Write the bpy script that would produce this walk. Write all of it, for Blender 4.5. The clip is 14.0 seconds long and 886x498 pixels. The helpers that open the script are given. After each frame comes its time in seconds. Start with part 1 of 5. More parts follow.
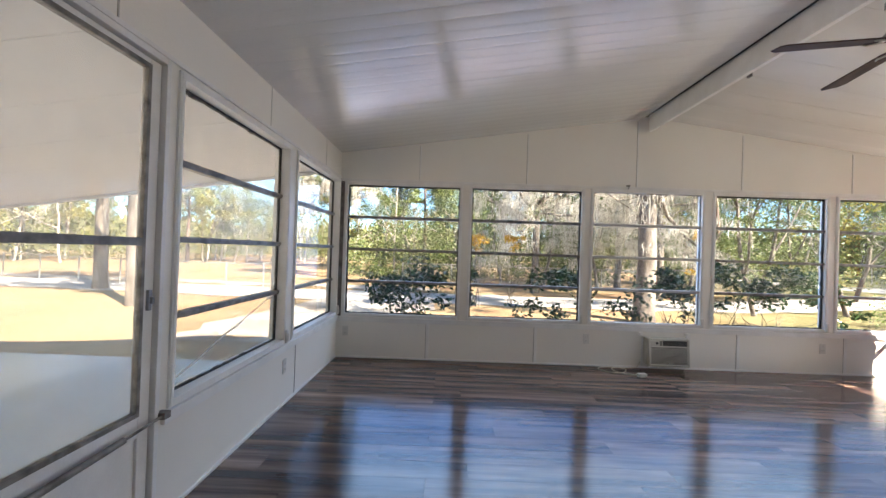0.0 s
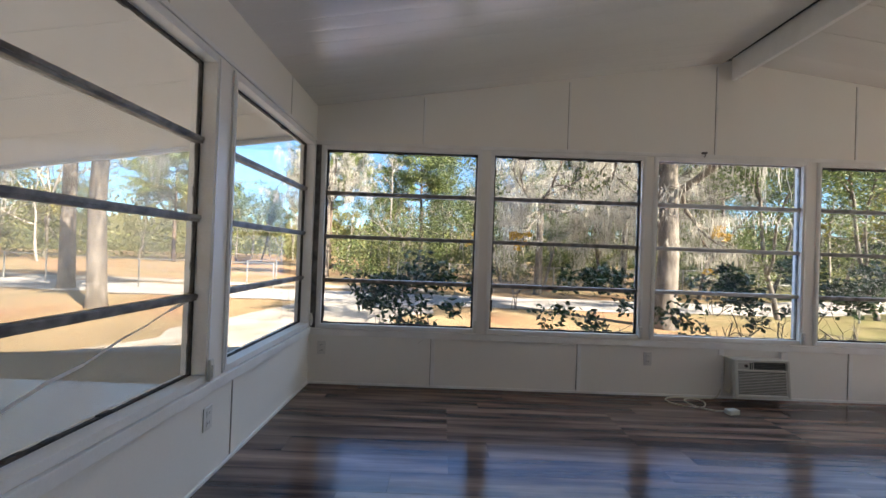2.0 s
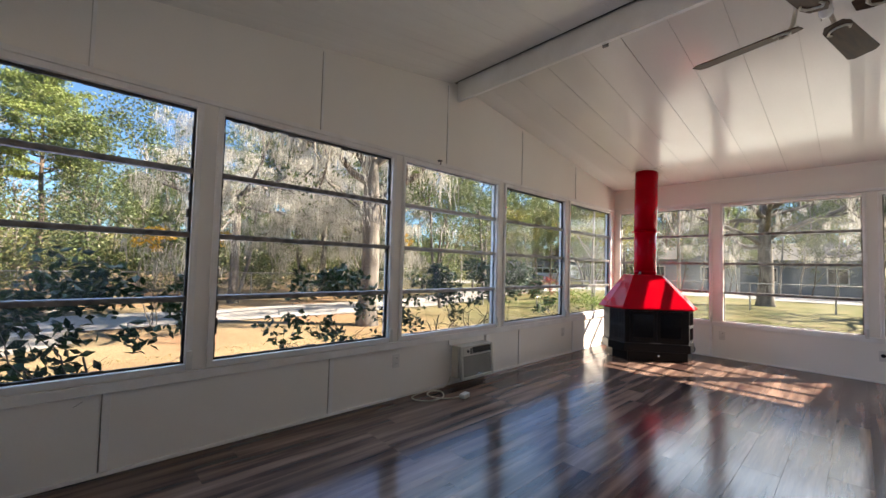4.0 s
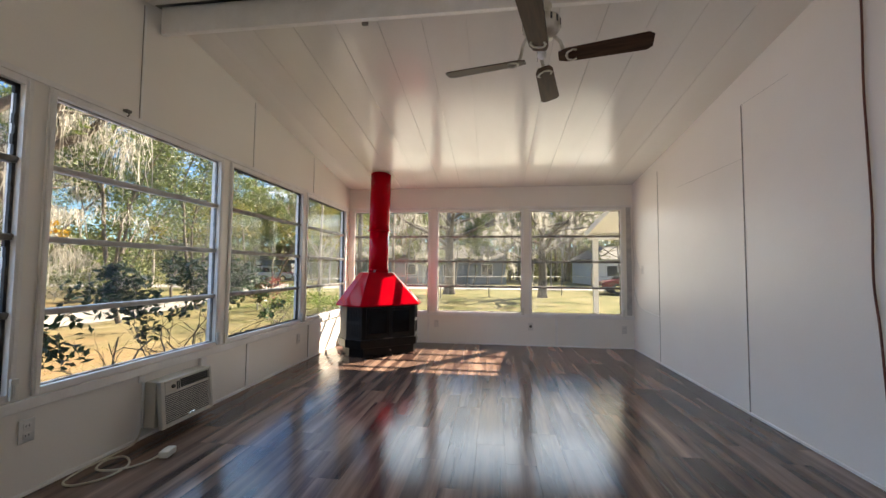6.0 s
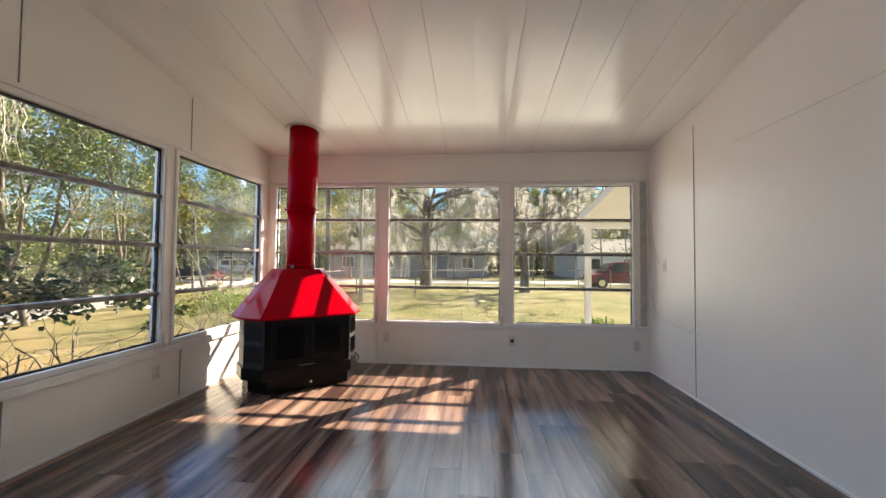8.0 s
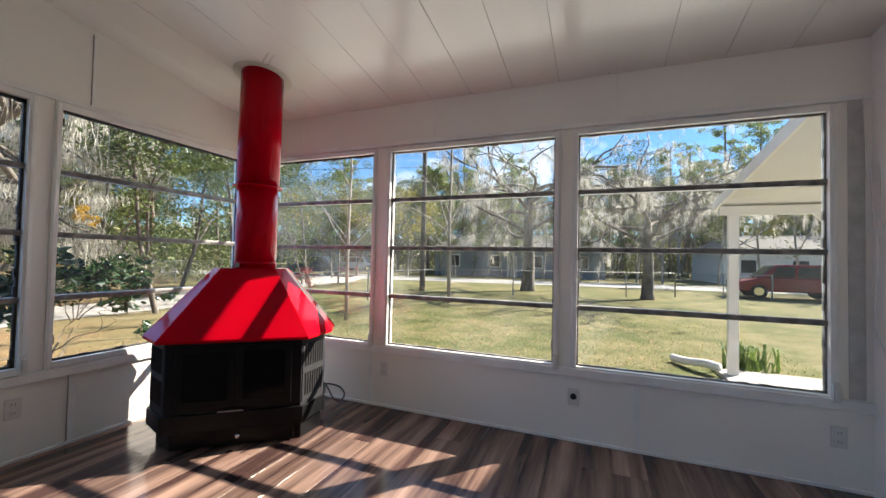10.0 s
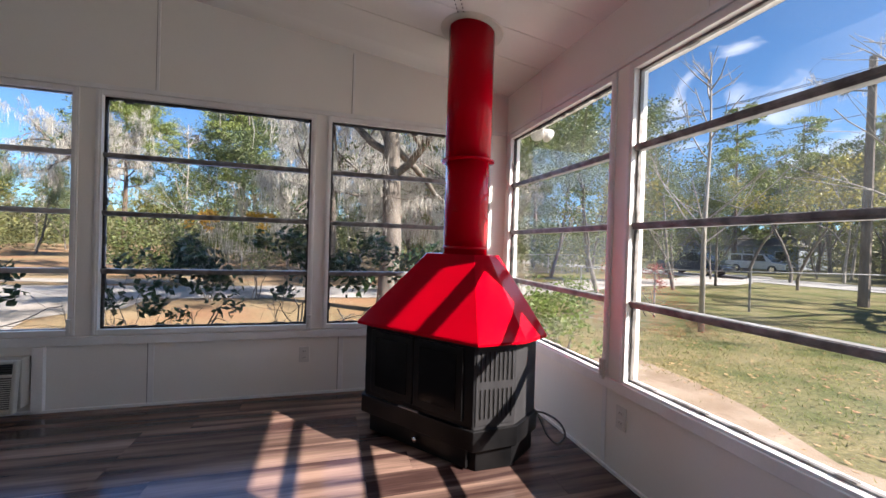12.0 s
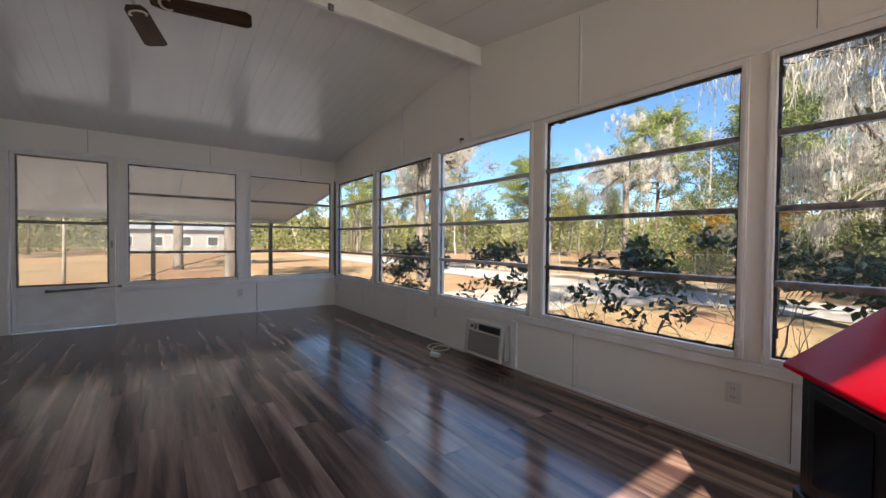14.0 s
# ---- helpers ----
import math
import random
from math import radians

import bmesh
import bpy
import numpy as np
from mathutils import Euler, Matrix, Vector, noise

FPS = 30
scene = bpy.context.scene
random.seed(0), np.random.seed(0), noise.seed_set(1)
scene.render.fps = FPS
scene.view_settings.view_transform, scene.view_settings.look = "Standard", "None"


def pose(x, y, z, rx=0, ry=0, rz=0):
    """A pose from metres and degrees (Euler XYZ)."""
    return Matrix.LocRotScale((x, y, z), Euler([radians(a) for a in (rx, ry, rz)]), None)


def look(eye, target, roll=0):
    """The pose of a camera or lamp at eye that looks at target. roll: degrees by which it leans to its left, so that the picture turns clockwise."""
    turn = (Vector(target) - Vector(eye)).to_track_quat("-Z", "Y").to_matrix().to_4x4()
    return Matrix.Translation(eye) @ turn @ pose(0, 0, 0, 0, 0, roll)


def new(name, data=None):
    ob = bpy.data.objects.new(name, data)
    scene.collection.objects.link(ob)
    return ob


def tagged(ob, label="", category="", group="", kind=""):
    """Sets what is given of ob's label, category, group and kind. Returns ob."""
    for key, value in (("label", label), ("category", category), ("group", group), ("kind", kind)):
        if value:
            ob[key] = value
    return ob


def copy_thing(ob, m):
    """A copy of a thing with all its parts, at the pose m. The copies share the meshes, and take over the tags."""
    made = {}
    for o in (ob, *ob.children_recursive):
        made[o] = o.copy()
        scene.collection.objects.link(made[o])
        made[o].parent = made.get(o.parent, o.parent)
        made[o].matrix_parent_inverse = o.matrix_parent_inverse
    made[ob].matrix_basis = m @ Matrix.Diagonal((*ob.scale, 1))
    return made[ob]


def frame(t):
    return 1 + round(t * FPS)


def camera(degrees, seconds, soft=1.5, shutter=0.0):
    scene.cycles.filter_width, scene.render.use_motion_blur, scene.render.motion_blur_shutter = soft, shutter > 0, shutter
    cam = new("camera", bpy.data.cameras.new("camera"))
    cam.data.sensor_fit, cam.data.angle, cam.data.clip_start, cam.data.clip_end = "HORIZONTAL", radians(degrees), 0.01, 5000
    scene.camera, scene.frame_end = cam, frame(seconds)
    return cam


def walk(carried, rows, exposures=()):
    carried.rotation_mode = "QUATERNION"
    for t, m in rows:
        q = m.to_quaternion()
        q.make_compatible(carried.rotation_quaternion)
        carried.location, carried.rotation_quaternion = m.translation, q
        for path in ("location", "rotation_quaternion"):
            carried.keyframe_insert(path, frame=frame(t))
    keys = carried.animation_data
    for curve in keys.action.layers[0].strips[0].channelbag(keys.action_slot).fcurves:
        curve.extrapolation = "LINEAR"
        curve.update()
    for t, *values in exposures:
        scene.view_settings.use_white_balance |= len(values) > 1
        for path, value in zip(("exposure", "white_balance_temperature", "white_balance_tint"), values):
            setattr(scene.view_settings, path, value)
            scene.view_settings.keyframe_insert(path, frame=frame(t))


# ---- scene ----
cam = camera(97.5, 14.0)
PATH = [
    (0, (-0.023, 0.07, 1.291), (-0.049, 2.069, 1.306), 1.9),
    (0.5, (-0.066, 0.407, 1.288), (-0.109, 2.406, 1.308), 2.0),
    (1, (-0.077, 0.693, 1.277), (-0.15, 2.691, 1.294), 2.0),
    (1.5, (-0.148, 0.983, 1.205), (-0.207, 2.982, 1.224), 2.2),
    (2, (-0.181, 1.282, 1.187), (-0.181, 3.282, 1.205), 2.1),
    (2.5, (-0.244, 1.524, 1.18), (-0.097, 3.518, 1.208), 2.1),
    (3, (-0.33, 1.677, 1.18), (0.142, 3.62, 1.22), 2.1),
    (3.5, (-0.366, 1.844, 1.143), (0.549, 3.621, 1.215), 1.9),
    (4, (-0.382, 1.977, 1.145), (0.983, 3.436, 1.232), 1.5),
    (6.5, (0.224, 2.39, 1.16), (2.215, 2.557, 1.241), 0.4),
    (7, (0.648, 2.368, 1.187), (2.641, 2.524, 1.251), 0.4),
    (7.5, (1.094, 2.315, 1.18), (3.088, 2.467, 1.245), 0.5),
    (10, (3.248, 1.66, 1.193), (5.106, 2.399, 1.245), 1.2),
    (10.5, (3.631, 1.563, 1.182), (5.332, 2.614, 1.216), 1.4),
    (11, (3.979, 1.529, 1.168), (5.423, 2.913, 1.182), 1.6),
    (11.5, (4.322, 1.56, 1.145), (5.368, 3.264, 1.14), 1.7),
    (12, (4.577, 1.628, 1.149), (5.133, 3.549, 1.131), 1.8),
    (12.5, (4.789, 1.72, 1.148), (4.761, 3.719, 1.116), 1.4),
    (13, (4.952, 1.873, 1.124), (4.318, 3.77, 1.084), 1.2),
    (13.5, (5.088, 2.035, 1.146), (3.904, 3.646, 1.097), 0.6),
    (14, (5.137, 2.17, 1.114), (3.538, 3.37, 1.072), 0.5),
]
walk(cam, [(t, look(eye, target, roll)) for t, eye, target, roll in PATH],
     exposures=[(0, 2.92, 7100, 13), (1, 2.5, 7200, 14), (2, 2.36, 7100, 13), (3, 2.3, 7100, 14), (4, 2.28, 7200, 15), (6.5, 2.34, 7800, 13), (7.5, 2.3, 7800, 13), (10, 1.9, 6600, 11), (11, 1.78, 6450, 15), (12.5, 1.76, 6500, 18), (14, 2.0, 7100, 16)])

# ---- light ----
SUN_TO = Vector((0.975, -0.86, 1.0)).normalized()
world = bpy.data.worlds.new("sky")
scene.world = world
world.use_nodes = True
wt = world.node_tree
sky = wt.nodes.new("ShaderNodeTexSky")
sky.sky_type = "NISHITA"
sky.sun_disc = False
sky.sun_elevation = math.asin(SUN_TO.z)
sky.sun_rotation = math.atan2(SUN_TO.x, SUN_TO.y)
sky.air_density, sky.dust_density, sky.ozone_density = 0.9, 0.0, 1.4
sky.altitude = 800
wt.nodes["Background"].inputs["Strength"].default_value = 0.056
deep = wt.nodes.new("ShaderNodeVectorMath")
deep.operation = "MULTIPLY"
deep.inputs[1].default_value = (0.60, 0.88, 1.06)
wt.links.new(sky.outputs["Color"], deep.inputs[0])
wt.links.new(deep.outputs["Vector"], wt.nodes["Background"].inputs["Color"])
sun_data = bpy.data.lights.new("sun", "SUN")
sun_data.energy, sun_data.angle, sun_data.color = 5.0, radians(0.55), (1.0, 0.93, 0.82)
sun = new("sun", sun_data)
sun.matrix_world = look((0, 0, 30), Vector((0, 0, 30)) - SUN_TO)


def fill_lamp(name, where, toward, w, h, power, tint, spread=130):
    d = bpy.data.lights.new(name, "AREA")
    d.shape, d.size, d.size_y, d.energy, d.color = "RECTANGLE", w, h, power, tint
    d.spread = radians(spread)
    ob = new(name, d)
    ob.matrix_world = look(where, toward)
    return ob


# added area lamps outside the windows: sky fill, the last two ground bounce
LAMP = 0.165
fill_lamp("sky_light_north", (2.34, 5.95, 2.55), (2.34, 4.95, 1.55), 7.6, 1.4, 76 * LAMP, (0.46, 0.72, 1.0))
fill_lamp("sky_light_north_window", (2.34, 5.05, 1.45), (2.34, 4.05, 1.15), 7.0, 1.3, 42 * LAMP, (0.18, 0.39, 1.0))
fill_lamp("sky_light_east", (7.25, 2.5, 2.55), (6.25, 2.5, 1.65), 4.4, 1.4, 58 * LAMP, (0.60, 0.78, 1.0))
fill_lamp("bounce_fill_east", (6.30, 2.5, 1.4), (5.3, 2.5, 1.85), 4.1, 1.4, 36 * LAMP, (0.94, 0.98, 0.95), 122)
fill_lamp("bounce_fill_west", (-1.52, 2.7, 1.35), (5, 2.7, 3.4), 3.8, 1.4, 7 * LAMP, (0.95, 0.96, 0.95), 85)

# ---- materials ----


def material(name, base, rough=0.6, metal=0.0, second=None, scale=6.0, detail=6.0, bump=0.0, bump_scale=60.0, stretch=(1, 1, 1),
             per_object=0.0, per_island=0.0, spec=0.5, low=0.35, high=0.65, rough_var=0.0, coat=0.0, fine=0.06, fine_scale=90.0):
    m = bpy.data.materials.new(name)
    m.use_nodes = True
    nt = m.node_tree
    b = nt.nodes["Principled BSDF"]
    b.inputs["Roughness"].default_value = rough
    b.inputs["Metallic"].default_value = metal
    b.inputs["Specular IOR Level"].default_value = spec
    b.inputs["Coat Weight"].default_value = coat
    b.inputs["Coat Roughness"].default_value = 0.06
    tc = nt.nodes.new("ShaderNodeTexCoord")
    mp = nt.nodes.new("ShaderNodeMapping")
    mp.inputs["Scale"].default_value = stretch
    nt.links.new(tc.outputs["Object"], mp.inputs["Vector"])
    if per_object:
        oi = nt.nodes.new("ShaderNodeObjectInfo")
        shift = nt.nodes.new("ShaderNodeVectorMath")
        shift.operation = "SCALE"
        shift.inputs[0].default_value = (37.0, 91.0, 13.0)
        nt.links.new(oi.outputs["Random"], shift.inputs["Scale"])
        nt.links.new(shift.outputs["Vector"], mp.inputs["Location"])
    n1 = nt.nodes.new("ShaderNodeTexNoise")
    n1.inputs["Scale"].default_value, n1.inputs["Detail"].default_value = scale, detail
    nt.links.new(mp.outputs["Vector"], n1.inputs["Vector"])
    ramp = nt.nodes.new("ShaderNodeValToRGB")
    ramp.color_ramp.elements[0].position, ramp.color_ramp.elements[1].position = low, high
    ramp.color_ramp.elements[0].color = (*base, 1)
    ramp.color_ramp.elements[1].color = (*(second or [c * 0.86 for c in base]), 1)
    nt.links.new(n1.outputs["Fac"], ramp.inputs["Fac"])
    n2 = nt.nodes.new("ShaderNodeTexNoise")
    n2.inputs["Scale"].default_value, n2.inputs["Detail"].default_value = fine_scale, 3
    nt.links.new(mp.outputs["Vector"], n2.inputs["Vector"])
    rng = nt.nodes.new("ShaderNodeMapRange")
    rng.inputs["To Min"].default_value, rng.inputs["To Max"].default_value = 1 - 2 * fine, 1 + 2 * fine
    nt.links.new(n2.outputs["Fac"], rng.inputs["Value"])
    value = rng.outputs["Result"]
    for amount, kind, socket in ((per_object, "ShaderNodeObjectInfo", "Random"), (per_island, "ShaderNodeNewGeometry", "Random Per Island")):
        if amount:
            src = nt.nodes.new(kind)
            r2 = nt.nodes.new("ShaderNodeMapRange")
            r2.inputs["To Min"].default_value, r2.inputs["To Max"].default_value = 1 - amount, 1 + amount
            nt.links.new(src.outputs[socket], r2.inputs["Value"])
            mul = nt.nodes.new("ShaderNodeMath")
            mul.operation = "MULTIPLY"
            nt.links.new(value, mul.inputs[0])
            nt.links.new(r2.outputs["Result"], mul.inputs[1])
            value = mul.outputs[0]
    sc = nt.nodes.new("ShaderNodeVectorMath")
    sc.operation = "SCALE"
    nt.links.new(ramp.outputs["Color"], sc.inputs[0])
    nt.links.new(value, sc.inputs["Scale"])
    nt.links.new(sc.outputs["Vector"], b.inputs["Base Color"])
    if rough_var:
        r3 = nt.nodes.new("ShaderNodeMapRange")
        r3.inputs["To Min"].default_value, r3.inputs["To Max"].default_value = rough - rough_var, rough + rough_var
        nt.links.new(n1.outputs["Fac"], r3.inputs["Value"])
        nt.links.new(r3.outputs["Result"], b.inputs["Roughness"])
    if bump:
        n3 = nt.nodes.new("ShaderNodeTexNoise")
        n3.inputs["Scale"].default_value, n3.inputs["Detail"].default_value = bump_scale, 5
        nt.links.new(mp.outputs["Vector"], n3.inputs["Vector"])
        bp = nt.nodes.new("ShaderNodeBump")
        bp.inputs["Strength"].default_value, bp.inputs["Distance"].default_value = bump, 0.01
        nt.links.new(n3.outputs["Fac"], bp.inputs["Height"])
        nt.links.new(bp.outputs["Normal"], b.inputs["Normal"])
    return m


def leafy(name, base, second, per_island=0.35, translucent=0.35, rough=0.5):
    """Leaves: glossy on top, some light through them."""
    m = material(name, base, rough, second=second, scale=1.2, per_island=per_island, fine=0.05)
    nt = m.node_tree
    b = nt.nodes["Principled BSDF"]
    out = nt.nodes["Material Output"]
    tr = nt.nodes.new("ShaderNodeBsdfTranslucent")
    col = b.inputs["Base Color"].links[0].from_socket
    nt.links.new(col, tr.inputs["Color"])
    mix = nt.nodes.new("ShaderNodeMixShader")
    mix.inputs["Fac"].default_value = translucent
    nt.links.new(b.outputs["BSDF"], mix.inputs[1])
    nt.links.new(tr.outputs["BSDF"], mix.inputs[2])
    nt.links.new(mix.outputs["Shader"], out.inputs["Surface"])
    return m


WALL = material("white_wall_paint", (0.81, 0.78, 0.725), 0.42, second=(0.77, 0.735, 0.675), scale=0.9, bump=0.05, bump_scale=25, fine=0.015, rough_var=0.08)
CEIL = material("white_ceiling_gloss", (0.74, 0.72, 0.68), 0.19, second=(0.68, 0.655, 0.61), scale=1.5, bump=0.03, bump_scale=9, fine=0.015, rough_var=0.03, stretch=(0.4, 1, 1), spec=0.5)
TRIM = material("white_trim_paint", (0.80, 0.79, 0.77), 0.4, second=(0.72, 0.70, 0.67), scale=5, bump=0.08, bump_scale=70, fine=0.03)
SEAM = material("grey_seam_and_shade", (0.20, 0.18, 0.15), 0.7, second=(0.36, 0.33, 0.29), scale=7)
SEAMPALE = material("pale_seam_and_shade", (0.42, 0.40, 0.36), 0.7, second=(0.60, 0.58, 0.54), scale=5)
METAL = material("weathered_aluminium", (0.27, 0.255, 0.235), 0.5, 0.2, second=(0.11, 0.10, 0.09), scale=14, bump=0.1, fine=0.08)
PALEBAR = material("pale_grey_bar_paint", (0.52, 0.51, 0.49), 0.5, second=(0.40, 0.39, 0.37), scale=12)
GASKET = material("black_glazing_putty", (0.018, 0.017, 0.016), 0.75, second=(0.06, 0.055, 0.05), scale=30, bump=0.4, bump_scale=90)
FLOOR = material("dark_vinyl_plank", (0.290, 0.188, 0.142), 0.14, second=(0.044, 0.024, 0.021), scale=3.4, bump=0.05, bump_scale=30, stretch=(0.22, 3.4, 1), per_object=0.24,
                 low=0.25, high=0.62, rough_var=0.04, fine=0.15, fine_scale=34, spec=0.34)
RED = material("red_enamel", (0.43, 0.0008, 0.009), 0.13, second=(0.38, 0.0008, 0.008), scale=3, spec=0.09, fine=0.01)
BLACK = material("black_enamel", (0.005, 0.005, 0.0055), 0.30, second=(0.009, 0.009, 0.0095), scale=8, fine=0.05, rough_var=0.06, spec=0.18)
# lighter black for the stove's sides: the sun's grey is put into the colour
SATIN_SUNLIT = material("sunlit_black_sheet_metal", (0.040, 0.040, 0.042), 0.5, second=(0.030, 0.030, 0.032), scale=10, fine=0.04, rough_var=0.05, spec=0.2)
STEEL = material("grey_brushed_steel", (0.30, 0.30, 0.31), 0.4, 0.8, second=(0.22, 0.22, 0.23), scale=9)
CHROME = material("polished_chrome", (0.75, 0.75, 0.75), 0.12, 1.0, second=(0.7, 0.7, 0.7))
VENTDARK = material("black_vent_cavity", (0.006, 0.006, 0.006), 0.8)
ACBODY = material("aged_cream_plastic", (0.56, 0.54, 0.48), 0.45, second=(0.50, 0.48, 0.42), scale=5, fine=0.02)
ACDARK = material("dark_grille_plastic", (0.05, 0.048, 0.045), 0.5)
PLASTIC = material("white_plastic_plate", (0.66, 0.64, 0.60), 0.35, second=(0.62, 0.60, 0.56), fine=0.01)
CORD = material("cream_cable", (0.62, 0.58, 0.47), 0.5)
BROWNCORD = material("red_brown_cable", (0.16, 0.05, 0.03), 0.6)
FANWOOD = material("dark_walnut_blade", (0.070, 0.034, 0.018), 0.55, spec=0.10, second=(0.038, 0.018, 0.010), scale=4, stretch=(1, 9, 1), fine=0.08)
FANBODY = material("antique_white_metal", (0.66, 0.62, 0.54), 0.35, second=(0.40, 0.36, 0.28), scale=14)
OPAL = material("opal_glass", (0.85, 0.84, 0.82), 0.2)
SOFFIT = material("cream_soffit_paint", (0.74, 0.735, 0.72), 0.5, second=(0.69, 0.685, 0.665), scale=0.8, bump=0.03)
EXTWALL = material("pale_siding_paint", (0.62, 0.62, 0.60), 0.6, second=(0.55, 0.55, 0.53), scale=2)
# blue of the reflected sky is mixed into the concrete's base colour
SLAB = material("sky_tinted_concrete", (0.40, 0.455, 0.52), 0.24, second=(0.34, 0.385, 0.44), scale=1.2, bump=0.15, bump_scale=40, fine=0.06)
POSTDARK = material("dark_post_paint", (0.09, 0.08, 0.075), 0.6, second=(0.14, 0.12, 0.11), scale=5)
GALV = material("galvanised_wire", (0.34, 0.34, 0.33), 0.5, 0.5, second=(0.26, 0.26, 0.25))
BARK = material("grey_oak_bark", (0.20, 0.175, 0.15), 0.9, second=(0.075, 0.062, 0.052), scale=6, stretch=(1, 1, 0.35), bump=0.8, bump_scale=18, fine=0.14)
PINEBARK = material("brown_pine_bark", (0.19, 0.135, 0.10), 0.9, second=(0.09, 0.062, 0.048), scale=5, stretch=(1, 1, 0.3), bump=0.8, bump_scale=14, fine=0.14)
PALEBARK = material("pale_grey_bark", (0.36, 0.33, 0.29), 0.9, second=(0.20, 0.18, 0.155), scale=4, stretch=(1, 1, 0.4), bump=0.4, bump_scale=16, fine=0.1)
MOSS = leafy("spanish_moss", (0.62, 0.60, 0.55), (0.46, 0.44, 0.39), 0.3, 0.5, 0.9)
PINELEAF = leafy("pine_needles", (0.24, 0.28, 0.075), (0.14, 0.19, 0.045), 0.4, 0.35)
OAKLEAF = leafy("oak_leaves", (0.080, 0.115, 0.036), (0.125, 0.155, 0.048), 0.45, 0.35)
WOODLEAF = leafy("mixed_wood_leaves", (0.19, 0.185, 0.065), (0.105, 0.125, 0.04), 0.5, 0.35)
DRYLEAF = leafy("tan_winter_leaves", (0.22, 0.18, 0.10), (0.13, 0.11, 0.06), 0.4, 0.35)
GOLDLEAF = leafy("golden_leaves", (0.62, 0.36, 0.03), (0.45, 0.30, 0.04), 0.3, 0.45)
YELLEAF = leafy("yellow_green_leaves", (0.32, 0.28, 0.06), (0.17, 0.17, 0.045), 0.4, 0.45)
SHRUBLEAF = leafy("camellia_leaves", (0.022, 0.048, 0.018), (0.040, 0.075, 0.024), 0.45, 0.2, 0.28)
LIMELEAF = leafy("lime_shrub_leaves", (0.14, 0.20, 0.035), (0.08, 0.13, 0.03), 0.4, 0.4)
GRASSBLADE = leafy("grass_blades", (0.17, 0.21, 0.06), (0.33, 0.29, 0.12), 0.4, 0.5, 0.8)
FIREGLASS = material("black_stove_glass", (0.004, 0.004, 0.0045), 0.12, spec=0.2, fine=0.02)
FARWOOD = material("distant_woods", (0.13, 0.125, 0.06), 0.95, second=(0.055, 0.065, 0.032), scale=0.5, stretch=(1, 1, 0.5), fine=0.25, fine_scale=2.2, spec=0.1)
SOIL = material("bare_sandy_soil", (0.30, 0.235, 0.175), 0.95, second=(0.20, 0.14, 0.095), scale=2.5, bump=0.5, bump_scale=20, fine=0.12, fine_scale=20)
LITTER = leafy("dead_leaf_litter", (0.26, 0.145, 0.07), (0.36, 0.24, 0.12), 0.4, 0.1, 0.8)
ASPHALT = material("pale_worn_road", (0.23, 0.23, 0.225), 0.85, second=(0.30, 0.295, 0.28), scale=0.6, bump=0.2, bump_scale=30, fine=0.08)
LANE = material("pale_gravel_lane", (0.39, 0.37, 0.345), 0.9, second=(0.28, 0.26, 0.24), scale=0.7, bump=0.3, bump_scale=25, fine=0.08, fine_scale=12)
REDLEAF = leafy("red_shrub_leaves", (0.30, 0.05, 0.045), (0.20, 0.07, 0.05), 0.4, 0.4)
SAND = material("pale_sand_drive", (0.36, 0.335, 0.30), 0.95, second=(0.23, 0.20, 0.165), scale=0.9, bump=0.3, bump_scale=12, fine=0.08, fine_scale=14)
TYRE = material("black_tyre_rubber", (0.02, 0.02, 0.02), 0.8)
CARGLASS = material("dark_car_glass", (0.02, 0.025, 0.03), 0.08)
CARRED = material("dark_red_car_paint", (0.22, 0.012, 0.022), 0.2, coat=0.5)
CARWHITE = material("white_car_paint", (0.72, 0.73, 0.74), 0.2, coat=0.5)
CARDARK = material("dark_blue_car_paint", (0.035, 0.05, 0.075), 0.2, coat=0.5)
HOUSEBLUE = material("blue_grey_siding", (0.23, 0.27, 0.31), 0.7, second=(0.20, 0.235, 0.27), scale=2)
HOUSEWHITE = material("white_siding", (0.74, 0.74, 0.72), 0.6, second=(0.68, 0.68, 0.66), scale=2)
MOBILEGREY = material("dull_grey_siding", (0.27, 0.27, 0.265), 0.7, second=(0.22, 0.22, 0.215), scale=1.5)
ROOFGREY = material("grey_shingles", (0.11, 0.108, 0.105), 0.9, second=(0.08, 0.08, 0.078), scale=4, bump=0.3, bump_scale=12)
POLEWOOD = material("grey_pole_wood", (0.15, 0.125, 0.105), 0.9, second=(0.09, 0.075, 0.065), scale=6, stretch=(1, 1, 0.2))

